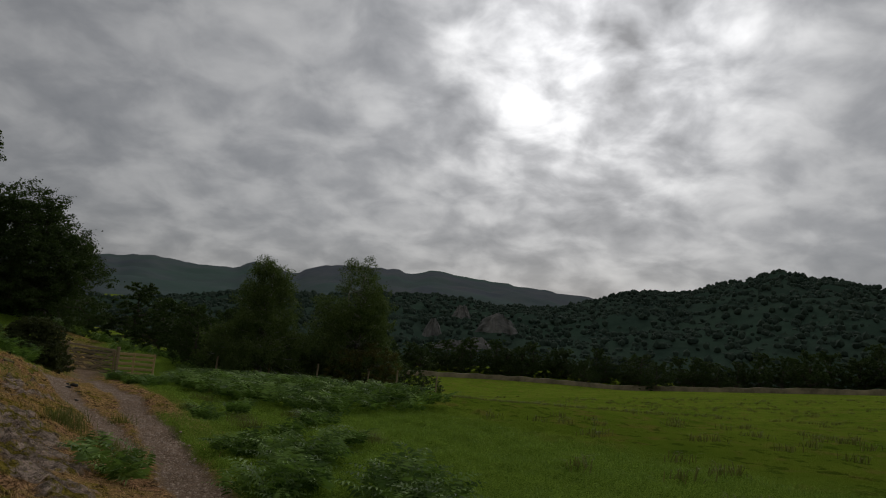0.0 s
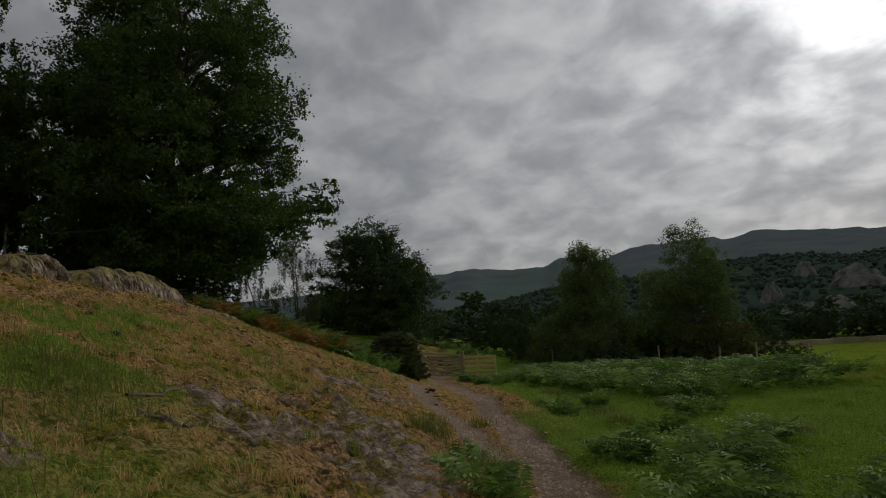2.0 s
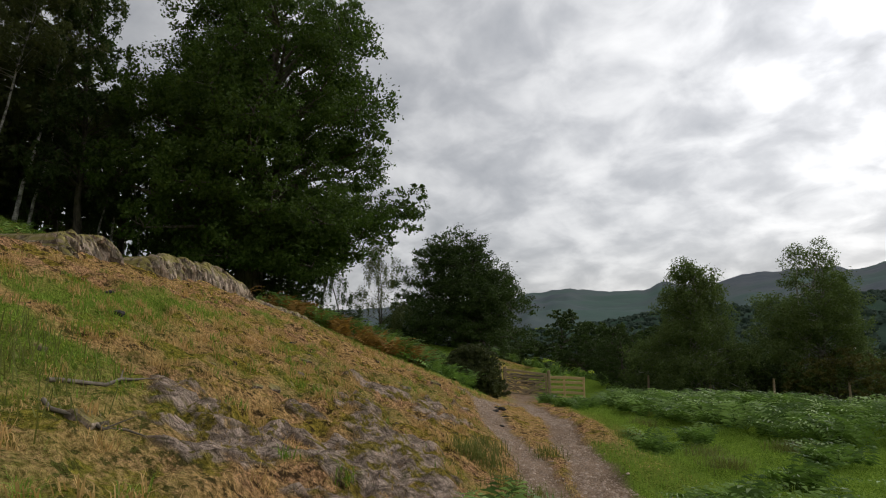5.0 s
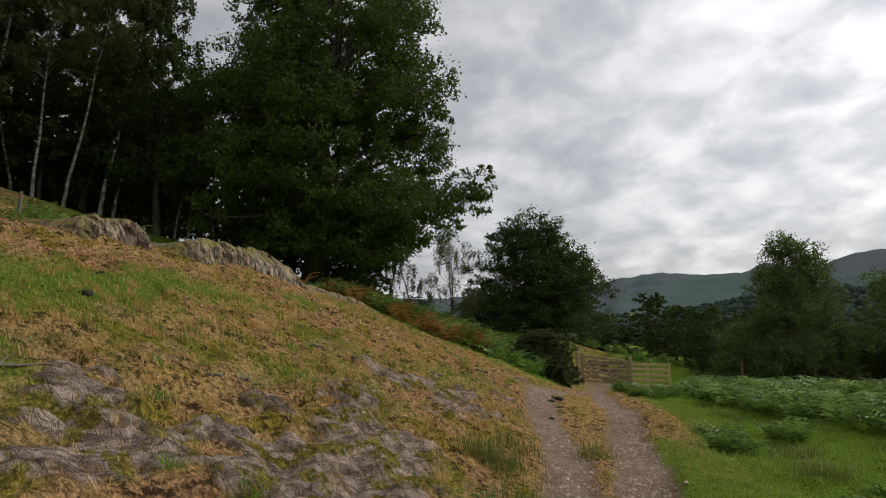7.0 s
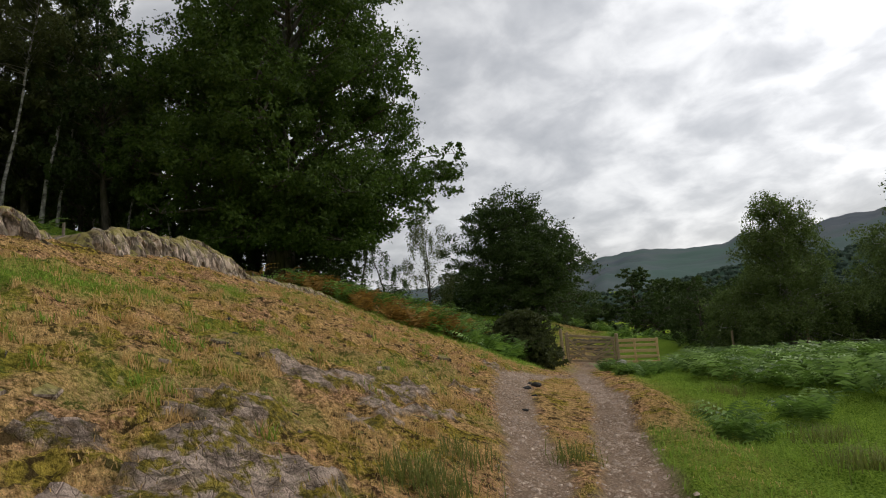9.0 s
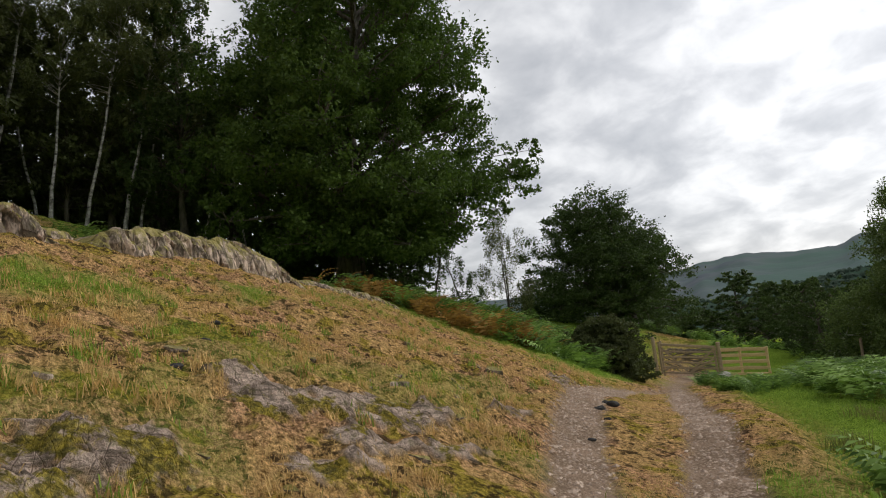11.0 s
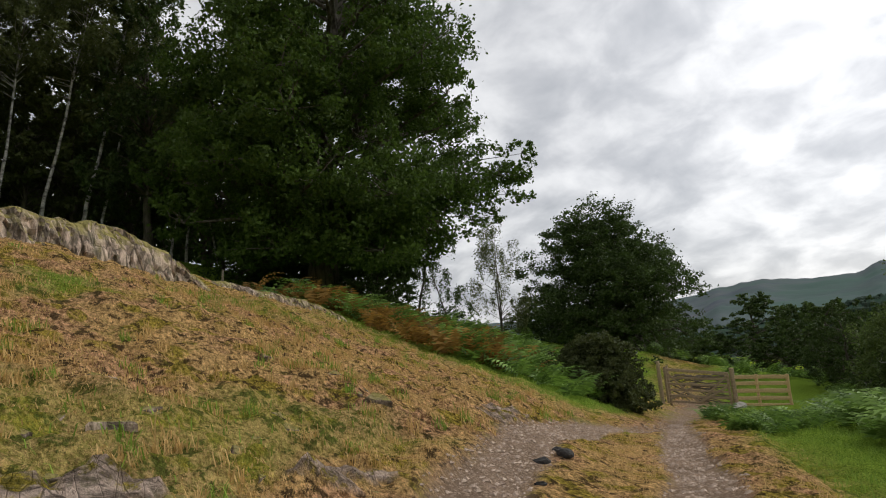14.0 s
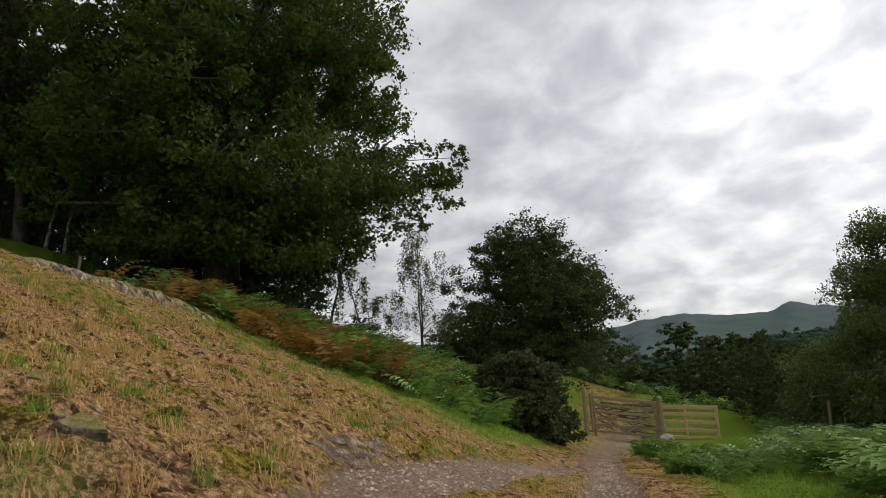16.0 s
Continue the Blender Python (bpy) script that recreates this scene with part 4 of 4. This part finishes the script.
for i in range(34):
    a, b = sorted(rg.uniform(0.02, 0.98, 2))
    b = min(0.99, a + rg.uniform(0.25, 0.7))
    h = rg.uniform(0.1, 1.1)
    p, q = np.array(between(GATE_L, GATE_R, zl, zr, a, h)), np.array(between(GATE_L, GATE_R, zl, zr, b, np.clip(h + rg.uniform(-0.3, 0.3), 0.05, 1.1)))
    back = np.array([-0.22, 0.34, 0]) * rg.uniform(0.5, 1.3)
    m = (p + q) / 2 + rg.normal(size=3) * 0.10
    part("branch", *tube([p + back, m + back, q + back], [0.028, 0.024, 0.014], 5), MAT_DEAD, brushwood, smooth=True)
for i, (x, y) in enumerate(((-12.9, 30.6), (-10.4, 31.3), (-8.0, 31.9), (-5.4, 32.6), (-3.9, 33.0), (-1.9, 36.0))):
    z = ground_z(x, y)
    v, f = tube([(x, y, z - 0.3), (x + 0.02, y, z + 0.6), (x + 0.03, y, z + 1.15), (x + 0.03, y, z + 1.16)], [0.05, 0.048, 0.045, 0.001], 7)
    tagged(new("fence_post", fast_mesh("fence_post", v, f, MAT_GATE)), "grey wooden fence post along the hedge", "post", "hedge fence posts")

for i, (u, v) in enumerate(((6.2, 10.4), (9.0, 10.8), (11.5, 11.0), (3.0, 10.6), (0.0, 11.0))):
    x, y = to_xy(u, v)
    z = ground_z(x, y)
    vv, ff_ = tube([(x, y, z - 0.3), (x + 0.03, y, z + 0.4), (x + 0.05, y + 0.02, z + 0.7), (x + 0.05, y + 0.02, z + 0.71)], [0.035, 0.033, 0.03, 0.001], 7)
    tagged(new("fence_post", fast_mesh("fence_post", vv, ff_, MAT_DEAD)), "thin grey fence post at the edge of the wood", "post", "woodland fence posts")

# ---- the far hills ----


def ridge_sheet(name, label, az, el, near, far, mat, foot_drop, seed, rough, n_az=260, n_r=60):
    """A hillside seen across the valley: its crest stands at the given heights (degrees) over the eye."""
    a = np.linspace(az[0], az[-1], n_az)
    e = np.interp(a, az, el)
    r = np.linspace(0, 1, n_r)
    A, Rr = np.meshgrid(a, r, indexing="ij")
    dist = near + (far - near) * Rr
    x, y = dist * np.sin(np.radians(A)), dist * np.cos(np.radians(A))
    crest = np.tan(np.radians(e))[:, None] * far * np.ones_like(Rr) + 1.5
    crest = crest + rough * (fbm(A * 1.3, A * 0 + seed, 4, seed) - 0.5)
    foot = (base_height(x[:, :1], y[:, :1]) - foot_drop) * np.ones_like(Rr)
    z = foot + (crest - foot) * (Rr**0.9) + rough * 2.2 * (fbm(x / (far * 0.05), y / (far * 0.05), 5, seed + 3) - 0.5) * np.sin(Rr * np.pi) ** 0.7
    k = np.arange(n_az * n_r).reshape(n_az, n_r)
    f = np.stack([k[:-1, :-1].ravel(), k[1:, :-1].ravel(), k[1:, 1:].ravel(), k[:-1, 1:].ravel()], 1)
    ob = tagged(new(name, fast_mesh(name, np.stack([x.ravel(), y.ravel(), z.ravel()], 1), f, mat, True)), label, "hill", kind="structure")
    return ob, x, y, z


ridge_sheet("backdrop_fell", "distant bare fell under low cloud, blue-grey of haze in its colour", (-70, -50, -40, -34, -32.5, -29, -25.5, -22.3, -20.8, -17, -15.2, -13, -8, -6, -3.5, 0, 5.6, 10.8, 20, 40, 80),
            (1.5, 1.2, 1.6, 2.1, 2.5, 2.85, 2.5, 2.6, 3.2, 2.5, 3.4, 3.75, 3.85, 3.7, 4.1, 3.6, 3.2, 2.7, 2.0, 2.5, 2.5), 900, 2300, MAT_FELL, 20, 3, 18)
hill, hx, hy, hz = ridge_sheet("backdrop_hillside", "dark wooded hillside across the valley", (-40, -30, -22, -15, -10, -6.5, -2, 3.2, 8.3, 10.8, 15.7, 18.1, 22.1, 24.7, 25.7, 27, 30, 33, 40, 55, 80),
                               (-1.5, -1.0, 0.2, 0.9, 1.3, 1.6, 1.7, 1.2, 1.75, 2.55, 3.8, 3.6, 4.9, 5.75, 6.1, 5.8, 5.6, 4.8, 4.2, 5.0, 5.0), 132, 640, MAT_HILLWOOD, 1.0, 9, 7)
rg = np.random.default_rng(77)
bm = bmesh.new()
bmesh.ops.create_icosphere(bm, subdivisions=1, radius=1.0)
blob_v = np.array([q.co for q in bm.verts])
blob_f = np.array([[q.index for q in fc.verts] for fc in bm.faces])
bm.free()
clumps = []
for i in range(15000):
    ia, ir = int(rg.integers(0, hx.shape[0])), int(rg.integers(0, hx.shape[1]))
    a_deg = math.degrees(math.atan2(hx[ia, ir], hy[ia, ir]))
    if a_deg < -34 or a_deg > 48:
        continue
    s = rg.uniform(0.8, 1.9) * (0.6 + 0.75 * ir / hx.shape[1])
    k = 1 + 0.30 * np.sin(blob_v @ rg.normal(size=3) * 2.0)[:, None] * 0.6 + rg.normal(size=(len(blob_v), 1)) * 0.09
    clumps.append((blob_v * k * np.array([s, s, s * rg.uniform(0.8, 1.25)]) + np.array([hx[ia, ir] + rg.uniform(-5, 5), hy[ia, ir] + rg.uniform(-5, 5), hz[ia, ir] + s * 0.3]), blob_f))
cv, cf = join(clumps)
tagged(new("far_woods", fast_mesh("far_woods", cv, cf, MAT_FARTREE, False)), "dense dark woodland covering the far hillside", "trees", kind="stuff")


def cliff(az, el, dist, wide, tall, seed):
    rg2 = np.random.default_rng(seed)
    nu, nv = 26, 18
    s, t = np.meshgrid(np.linspace(-1, 1, nu), np.linspace(0, 1, nv), indexing="ij")
    x = s * wide / 2 * (1 - 0.35 * t)
    z = t * tall * (1 - 0.4 * s**2) + 3 * (fbm(s * 3, t * 3, 3, seed) - 0.5)
    y = t * tall * 0.45 + 6 * (fbm(s * 4 + 3, t * 2, 4, seed + 2) - 0.5)
    a = radians(az)
    # the crag stands where the hillside reaches its height over the valley
    best = np.argmin(np.abs(np.degrees(np.arctan2(hx, hy)) - az) * 3 + np.abs(np.degrees(np.arctan2(hz - 1.6, np.hypot(hx, hy))) - el) * 6)
    dist = float(np.hypot(hx, hy).ravel()[best]) - 7
    wide, tall = wide * dist / 410, tall * dist / 410
    x, y, z = x * dist / 410, y * dist / 410, z * dist / 410
    cx, cy, cz = dist * math.sin(a), dist * math.cos(a), 1.6 + dist * math.tan(radians(el))
    wx, wy = cx + x * math.cos(a) + y * math.sin(a), cy - x * math.sin(a) + y * math.cos(a)
    k = np.arange(nu * nv).reshape(nu, nv)
    f = np.stack([k[:-1, :-1].ravel(), k[1:, :-1].ravel(), k[1:, 1:].ravel(), k[:-1, 1:].ravel()], 1)
    tagged(new("cliff", fast_mesh("cliff", np.stack([wx.ravel(), wy.ravel(), (cz + z).ravel()], 1), f, MAT_CLIFF)), "pale bare crag showing through the hillside wood", "cliff", "hillside crags")


for az, el, dist, wide, tall, seed in ((-3.8, -2.1, 410, 14, 12, 3), (2.2, -1.2, 420, 30, 13, 5), (0.6, -3.0, 380, 22, 9, 7), (-1.2, -0.1, 450, 13, 9, 9), (-1.5, -3.2, 350, 34, 7, 11)):
    cliff(az, el, dist, wide, tall, seed)


# a low dry-stone wall between the pasture and the far trees
wall_v, wall_f = [], []
arc = np.linspace(-10, 36, 150)
wr = 111.5 + 2.0 * np.sin(np.radians(arc) * 9)
wx, wy = wr * np.sin(np.radians(arc)), wr * np.cos(np.radians(arc))
wz = base_height(wx, wy)
top_h = 0.55 + 0.5 * fbm(arc * 1.1, arc * 0, 4, 5)
ix, iy = np.sin(np.radians(arc)) * 0.35, np.cos(np.radians(arc)) * 0.35
rows4 = [np.stack([wx - ix, wy - iy, wz - 0.3], 1), np.stack([wx - ix * 0.7, wy - iy * 0.7, wz + top_h], 1), np.stack([wx + ix * 0.7, wy + iy * 0.7, wz + top_h], 1), np.stack([wx + ix, wy + iy, wz - 0.3], 1)]
n = len(arc)
wf = [(k * n + i, k * n + i + 1, (k + 1) * n + i + 1, (k + 1) * n + i) for k in range(3) for i in range(n - 1)]
tagged(new("field_wall", fast_mesh("field_wall", np.concatenate(rows4), wf, plain_varied("tan_field_wall", (0.10, 0.08, 0.05), (0.42, 0.34, 0.22), 0.35, 0.95, 0.1))), "low tan dry-stone wall along the far edge of the pasture", "wall", kind="structure")

# ---- bracken, grass and rushes ----


def fronds(rng, xs, ys, tall, per=6, pairs=9):
    """Bracken plants: arching fronds with paired tapering leaflets, and a tone for each frond."""
    vs, tones = [], []
    zs = height(xs, ys)
    for x, y, z in zip(xs, ys, zs):
        for _ in range(per):
            ang, ln = rng.uniform(0, 2 * np.pi), tall * rng.uniform(0.6, 1.3)
            dx, dy = math.cos(ang), math.sin(ang)
            f = np.linspace(0.2, 1, pairs)
            rise = rng.uniform(0.7, 1.3)
            px = x + dx * ln * 0.72 * f**1.6
            py = y + dy * ln * 0.72 * f**1.6
            pz = z + ln * rise * (f - 0.5 * f**2.4)
            wid = ln * 0.33 * np.sin(np.clip((1.02 - f) * 1.9, 0.05, 1.57)) + 0.012
            c = np.stack([px, py, pz], 1)
            step = np.gradient(c, axis=0) * 0.85
            side = np.array([-dy, dx, 0.0])
            tilt = np.array([0, 0, rng.uniform(-0.35, 0.05)])
            for sg in (-1, 1):
                rnd = rng.uniform(-0.2, 0.15, (pairs, 1)) * np.array([[0, 0, 1.0]])
                tip = c + wid[:, None] * (sg * side + tilt + rnd) + step * rng.uniform(0.4, 0.8, (pairs, 1))
                belly = c * 0.5 + tip * 0.5 + step * 0.34 + np.array([0, 0, 0.08]) * wid[:, None]
                vs.append(np.stack([c - step * 0.36, belly, tip], 1).reshape(-1, 3))
            tones.append(np.full(pairs * 6, rng.uniform(0, 1) ** 1.7))
    v = np.concatenate(vs)
    return v, np.arange(len(v)).reshape(-1, 3), np.concatenate(tones)


def bracken_bed(name, pieces, mat, label):
    v, f = join([(q[0], q[1]) for q in pieces])
    ob = tagged(new(name, fast_mesh(name, v, f, mat)), label, "ferns", kind="stuff")
    ob.data.attributes.new("tone", "FLOAT", "POINT").data.foreach_set("value", np.concatenate([q[2] for q in pieces]).astype(np.float32))


def scatter(rng, n, u0, u1, v0, v1, keep):
    u, v = rng.uniform(u0, u1, n), rng.uniform(v0, v1, n)
    ok = rng.uniform(0, 1, n) < keep(u, v)
    return to_xy(u[ok], v[ok])


rg = np.random.default_rng(31)
sets = [
    (scatter(rg, 2300, -1, 24, -8.2, -0.8, lambda u, v: sm(0.0, 0.5, np.interp(u, (-1, 0.3, 2.6, 5, 8.5, 12, 14, 22), (-4.6, -3.8, -2.8, -2.2, -2.3, -2.9, -4.2, -5.0)) - v + 0.8 * (fbm(u * 0.8, v * 0.8, 3, 78) - 0.5)) * (0.35 + 0.65 * sm(0.40, 0.52, fbm(u * 0.7, v * 0.7, 3, 71)))), 0.62),
    (scatter(rg, 620, 7.5, 19, 1.6, 9, lambda u, v: sm(6.6, 8.6, u - 0.10 * v) * (0.5 + 0.5 * fbm(u, v, 2, 73))), 0.75),
    (scatter(rg, 420, 24, 40, -6, 9, lambda u, v: sm(25, 28, u + 0.3 * np.abs(v - 1)) * 0.8), 0.8),
    (scatter(rg, 120, -8, 6, 9.2, 15, lambda u, v: 0.55 + 0 * u), 0.6),
]
for u, v, r, k in ((-5.9, -1.35, 0.30, 14), (-7.0, -1.8, 0.42, 22), (-4.3, -2.5, 0.2, 7), (-8.3, -1.2, 0.38, 18), (-8.8, -2.3, 0.42, 18), (-5.9, -2.8, 0.2, 7), (-6.6, 0.22, 0.2, 4),
                   (-7.4, 0.25, 0.2, 4), (-1.5, -1.75, 0.18, 6), (-0.4, -2.6, 0.22, 8), (-9.6, -2.0, 0.4, 14), (-2.6, -3.6, 0.3, 9), (-10.4, -1.5, 0.3, 10), (8.4, -0.95, 0.35, 10), (6.2, -1.2, 0.35, 10), (7.2, -1.7, 0.4, 12), (10.2, -1.3, 0.4, 8)):
    cx_, cy_ = to_xy(u, v)
    sets.append(((cx_ + rg.normal(size=k) * r * 0.6, cy_ + rg.normal(size=k) * r * 0.6), 0.42))
bracken_bed("bracken", [fronds(rg, xs, ys, tl) for (xs, ys), tl in sets if len(xs)], MAT_FERN, "dense green bracken beside the path and under the trees")
xs, ys = scatter(rg, 900, 6.4, 17, 1.9, 9.0, lambda u, v: sm(6.2, 7.4, u - 0.12 * v) * (1 - 0.8 * sm(10.5, 14.5, u)) * sm(1.8, 3.2, v) * sm(0.42, 0.58, fbm(u * 0.9, v * 0.9, 3, 75)) * 0.6)
bracken_bed("dry_bracken", [fronds(rg, xs, ys, 0.72)], MAT_FERN_DRY, "bracken turning orange brown along the crest of the slope")


def blades(rng, xs, ys, tall, wide, curl=0.5):
    n = len(xs)
    z = height(xs, ys) - 0.01
    ang = rng.uniform(0, 2 * np.pi, n)
    ln = tall * rng.uniform(0.5, 1.35, n)
    lx, ly = np.cos(ang), np.sin(ang)
    out_ = ln * curl * rng.uniform(0.2, 1.2, n)
    b = np.stack([xs, ys, z], 1)
    s = np.stack([-ly, lx, 0 * lx], 1) * wide * 0.5
    m = b + np.stack([lx * out_ * 0.35, ly * out_ * 0.35, ln * 0.62], 1)
    t = b + np.stack([lx * out_, ly * out_, ln * np.where(curl > 0.8, 0.7, 0.95)], 1)
    v = np.stack([b - s, b + s, m + s * 0.7, t, m - s * 0.7], 1).reshape(-1, 3)
    k = np.arange(n)[:, None] * 5
    return v, np.concatenate([k + np.array([[0, 1, 2]]), k + np.array([[0, 2, 4]]), k + np.array([[4, 2, 3]])])


def sown(rng, n, u0, u1, v0, v1, keep):
    u, v = rng.uniform(u0, u1, n), rng.uniform(v0, v1, n)
    x, y = to_xy(u, v)
    p = keep(u, v, x, y) * (1 - track_mask(x, y)) * (1 - 0.85 * rock_mask(x, y))
    ok = rng.uniform(0, 1, n) < p
    return x[ok], y[ok]


xs, ys = sown(rg, 240000, -12, 7, -1.6, 6.5, lambda u, v, x, y: (1 - green_mask(x, y)) * sm(0.47, 0.60, fbm(x * 1.3, y * 1.3, 4, 91, 0.6)))
gv_, gf_ = blades(rg, xs, ys, 0.042, 0.006, 1.1)
tagged(new("dry_grass", fast_mesh("dry_grass", gv_, gf_, MAT_STRAW)), "short straw-coloured dry grass on the hillside", "grass", kind="stuff")
xs, ys = sown(rg, 190000, -13, 13, -7.5, 8, lambda u, v, x, y: sm(0.25, 0.7, green_mask(x, y)) * (0.35 + 0.65 * sm(0.4, 0.6, fbm(x * 1.7, y * 1.7, 3, 93))))
gv_, gf_ = blades(rg, xs, ys, 0.085, 0.008, 0.9)
tagged(new("green_grass", fast_mesh("green_grass", gv_, gf_, MAT_GRASS)), "lush green grass in tufts along path and slope", "grass", kind="stuff")
px, py = [], []
for (u, v, r, n) in ((-4.5, 0.72, 0.30, 190), (-3.8, 0.62, 0.2, 60), (-2.9, -0.12, 0.2, 50), (-7.6, 3.5, 0.7, 240), (-8.4, 3.1, 0.6, 90), (-5.4, 0.25, 0.3, 120), (-6.0, 0.1, 0.25, 90), (-3.0, -2.2, 0.3, 140), (-1.7, -2.4, 0.25, 120), (2.2, -2.4, 0.3, 120), (4.5, -3.0, 0.35, 120), (-10.2, 2.6, 0.6, 120), (-5.5, -3.4, 0.3, 150), (-1.0, -3.8, 0.3, 150), (1.6, -4.6, 0.35, 160), (3.8, -4.2, 0.3, 150), (6.2, -3.2, 0.3, 150), (7.0, -5.6, 0.35, 160), (0.2, -1.7, 0.2, 90)):
    x0, y0 = to_xy(u, v)
    px.append(x0 + rg.normal(size=2 * n) * r * 0.5)
    py.append(y0 + rg.normal(size=2 * n) * r * 0.5)
px, py = np.concatenate(px), np.concatenate(py)
gv_, gf_ = blades(rg, px, py, 0.20, 0.007, 0.95)
tagged(new("rushes", fast_mesh("rushes", gv_, gf_, MAT_RUSH)), "clumps of olive green rushes and long grass", "grass", kind="stuff")
rg = np.random.default_rng(29)
fx, fy = rg.uniform(-8, 45, 1500), rg.uniform(6, 75, 1500)
fu, fv_ = to_uv(fx, fy)
ok = (fv_ < -4.5) & (rg.uniform(0, 1, 1500) < sm(0.44, 0.60, fbm(fx * 0.25, fy * 0.25, 3, 99)))
fx, fy = fx[ok], fy[ok]
k = 26
gv_, gf_ = blades(rg, np.repeat(fx, k) + rg.normal(size=len(fx) * k) * 0.12, np.repeat(fy, k) + rg.normal(size=len(fx) * k) * 0.12, 0.20, 0.022, 0.9)
tagged(new("pasture_tufts", fast_mesh("pasture_tufts", gv_, gf_, MAT_RUSH)), "dark rough grass tufts scattered over the pasture", "grass", kind="stuff")
rg = np.random.default_rng(23)
tu, tv = rg.uniform(-12, 7, 2600), rg.uniform(0.8, 6.2, 2600)
tx, ty = to_xy(tu, tv)
ok = (rg.uniform(0, 1, 2600) < 0.25 + 0.75 * sm(0.45, 0.6, fbm(tx * 1.1, ty * 1.1, 3, 97))) & (track_mask(tx, ty) < 0.2) & (rock_mask(tx, ty) < 0.5)
tx, ty = tx[ok], ty[ok]
for name_, mat_, sel, label_ in (("dry_tussocks", MAT_STRAW, 0, "small splayed tussocks of dry yellow grass"), ("green_tussocks", MAT_GRASS, 1, "small splayed tussocks of olive green grass")):
    sx, sy = tx[sel :: 2 + 3 * sel], ty[sel :: 2 + 3 * sel]
    k = 30
    bx = np.repeat(sx, k) + rg.normal(size=len(sx) * k) * 0.035
    by = np.repeat(sy, k) + rg.normal(size=len(sx) * k) * 0.035
    gv_, gf_ = blades(rg, bx, by, 0.10, 0.007, 1.0)
    tagged(new(name_, fast_mesh(name_, gv_, gf_, mat_)), label_, "grass", kind="stuff")
rg = np.random.default_rng(17)
u, v = rg.uniform(-9, 19, 26000), rg.uniform(-1.2, 1.3, 26000)
x, y = to_xy(u, v)
ok = rg.uniform(0, 1, len(x)) < track_mask(x, y) * 0.65
x, y = x[ok], y[ok]
oct_v = np.array([(1, 0, 0), (0, 1, 0), (-1, 0, 0), (0, -1, 0), (0, 0, 1), (0, 0, -1)], float)
oct_f = np.array([(0, 1, 4), (1, 2, 4), (2, 3, 4), (3, 0, 4), (1, 0, 5), (2, 1, 5), (3, 2, 5), (0, 3, 5)])
s = rg.uniform(0.008, 0.026, len(x))
an = rg.uniform(0, 6.28, len(x))
ca, sa = np.cos(an)[:, None], np.sin(an)[:, None]
jit = 1 + rg.uniform(-0.35, 0.35, (len(x), 6))
q = oct_v[None] * jit[:, :, None] * s[:, None, None]
qx, qy = q[:, :, 0] * 1.3 * ca - q[:, :, 1] * sa, q[:, :, 0] * 1.3 * sa + q[:, :, 1] * ca
pz = height(x, y)
verts = np.stack([x[:, None] + qx, y[:, None] + qy, pz[:, None] + q[:, :, 2] * 0.6], 2).reshape(-1, 3)
faces = (np.arange(len(x))[:, None, None] * 6 + oct_f[None]).reshape(-1, 3)
tagged(new("path_gravel", fast_mesh("path_gravel", verts, faces, MAT_PEBBLE)), "loose angular grey-brown gravel on the twin-track path", "gravel", kind="stuff")
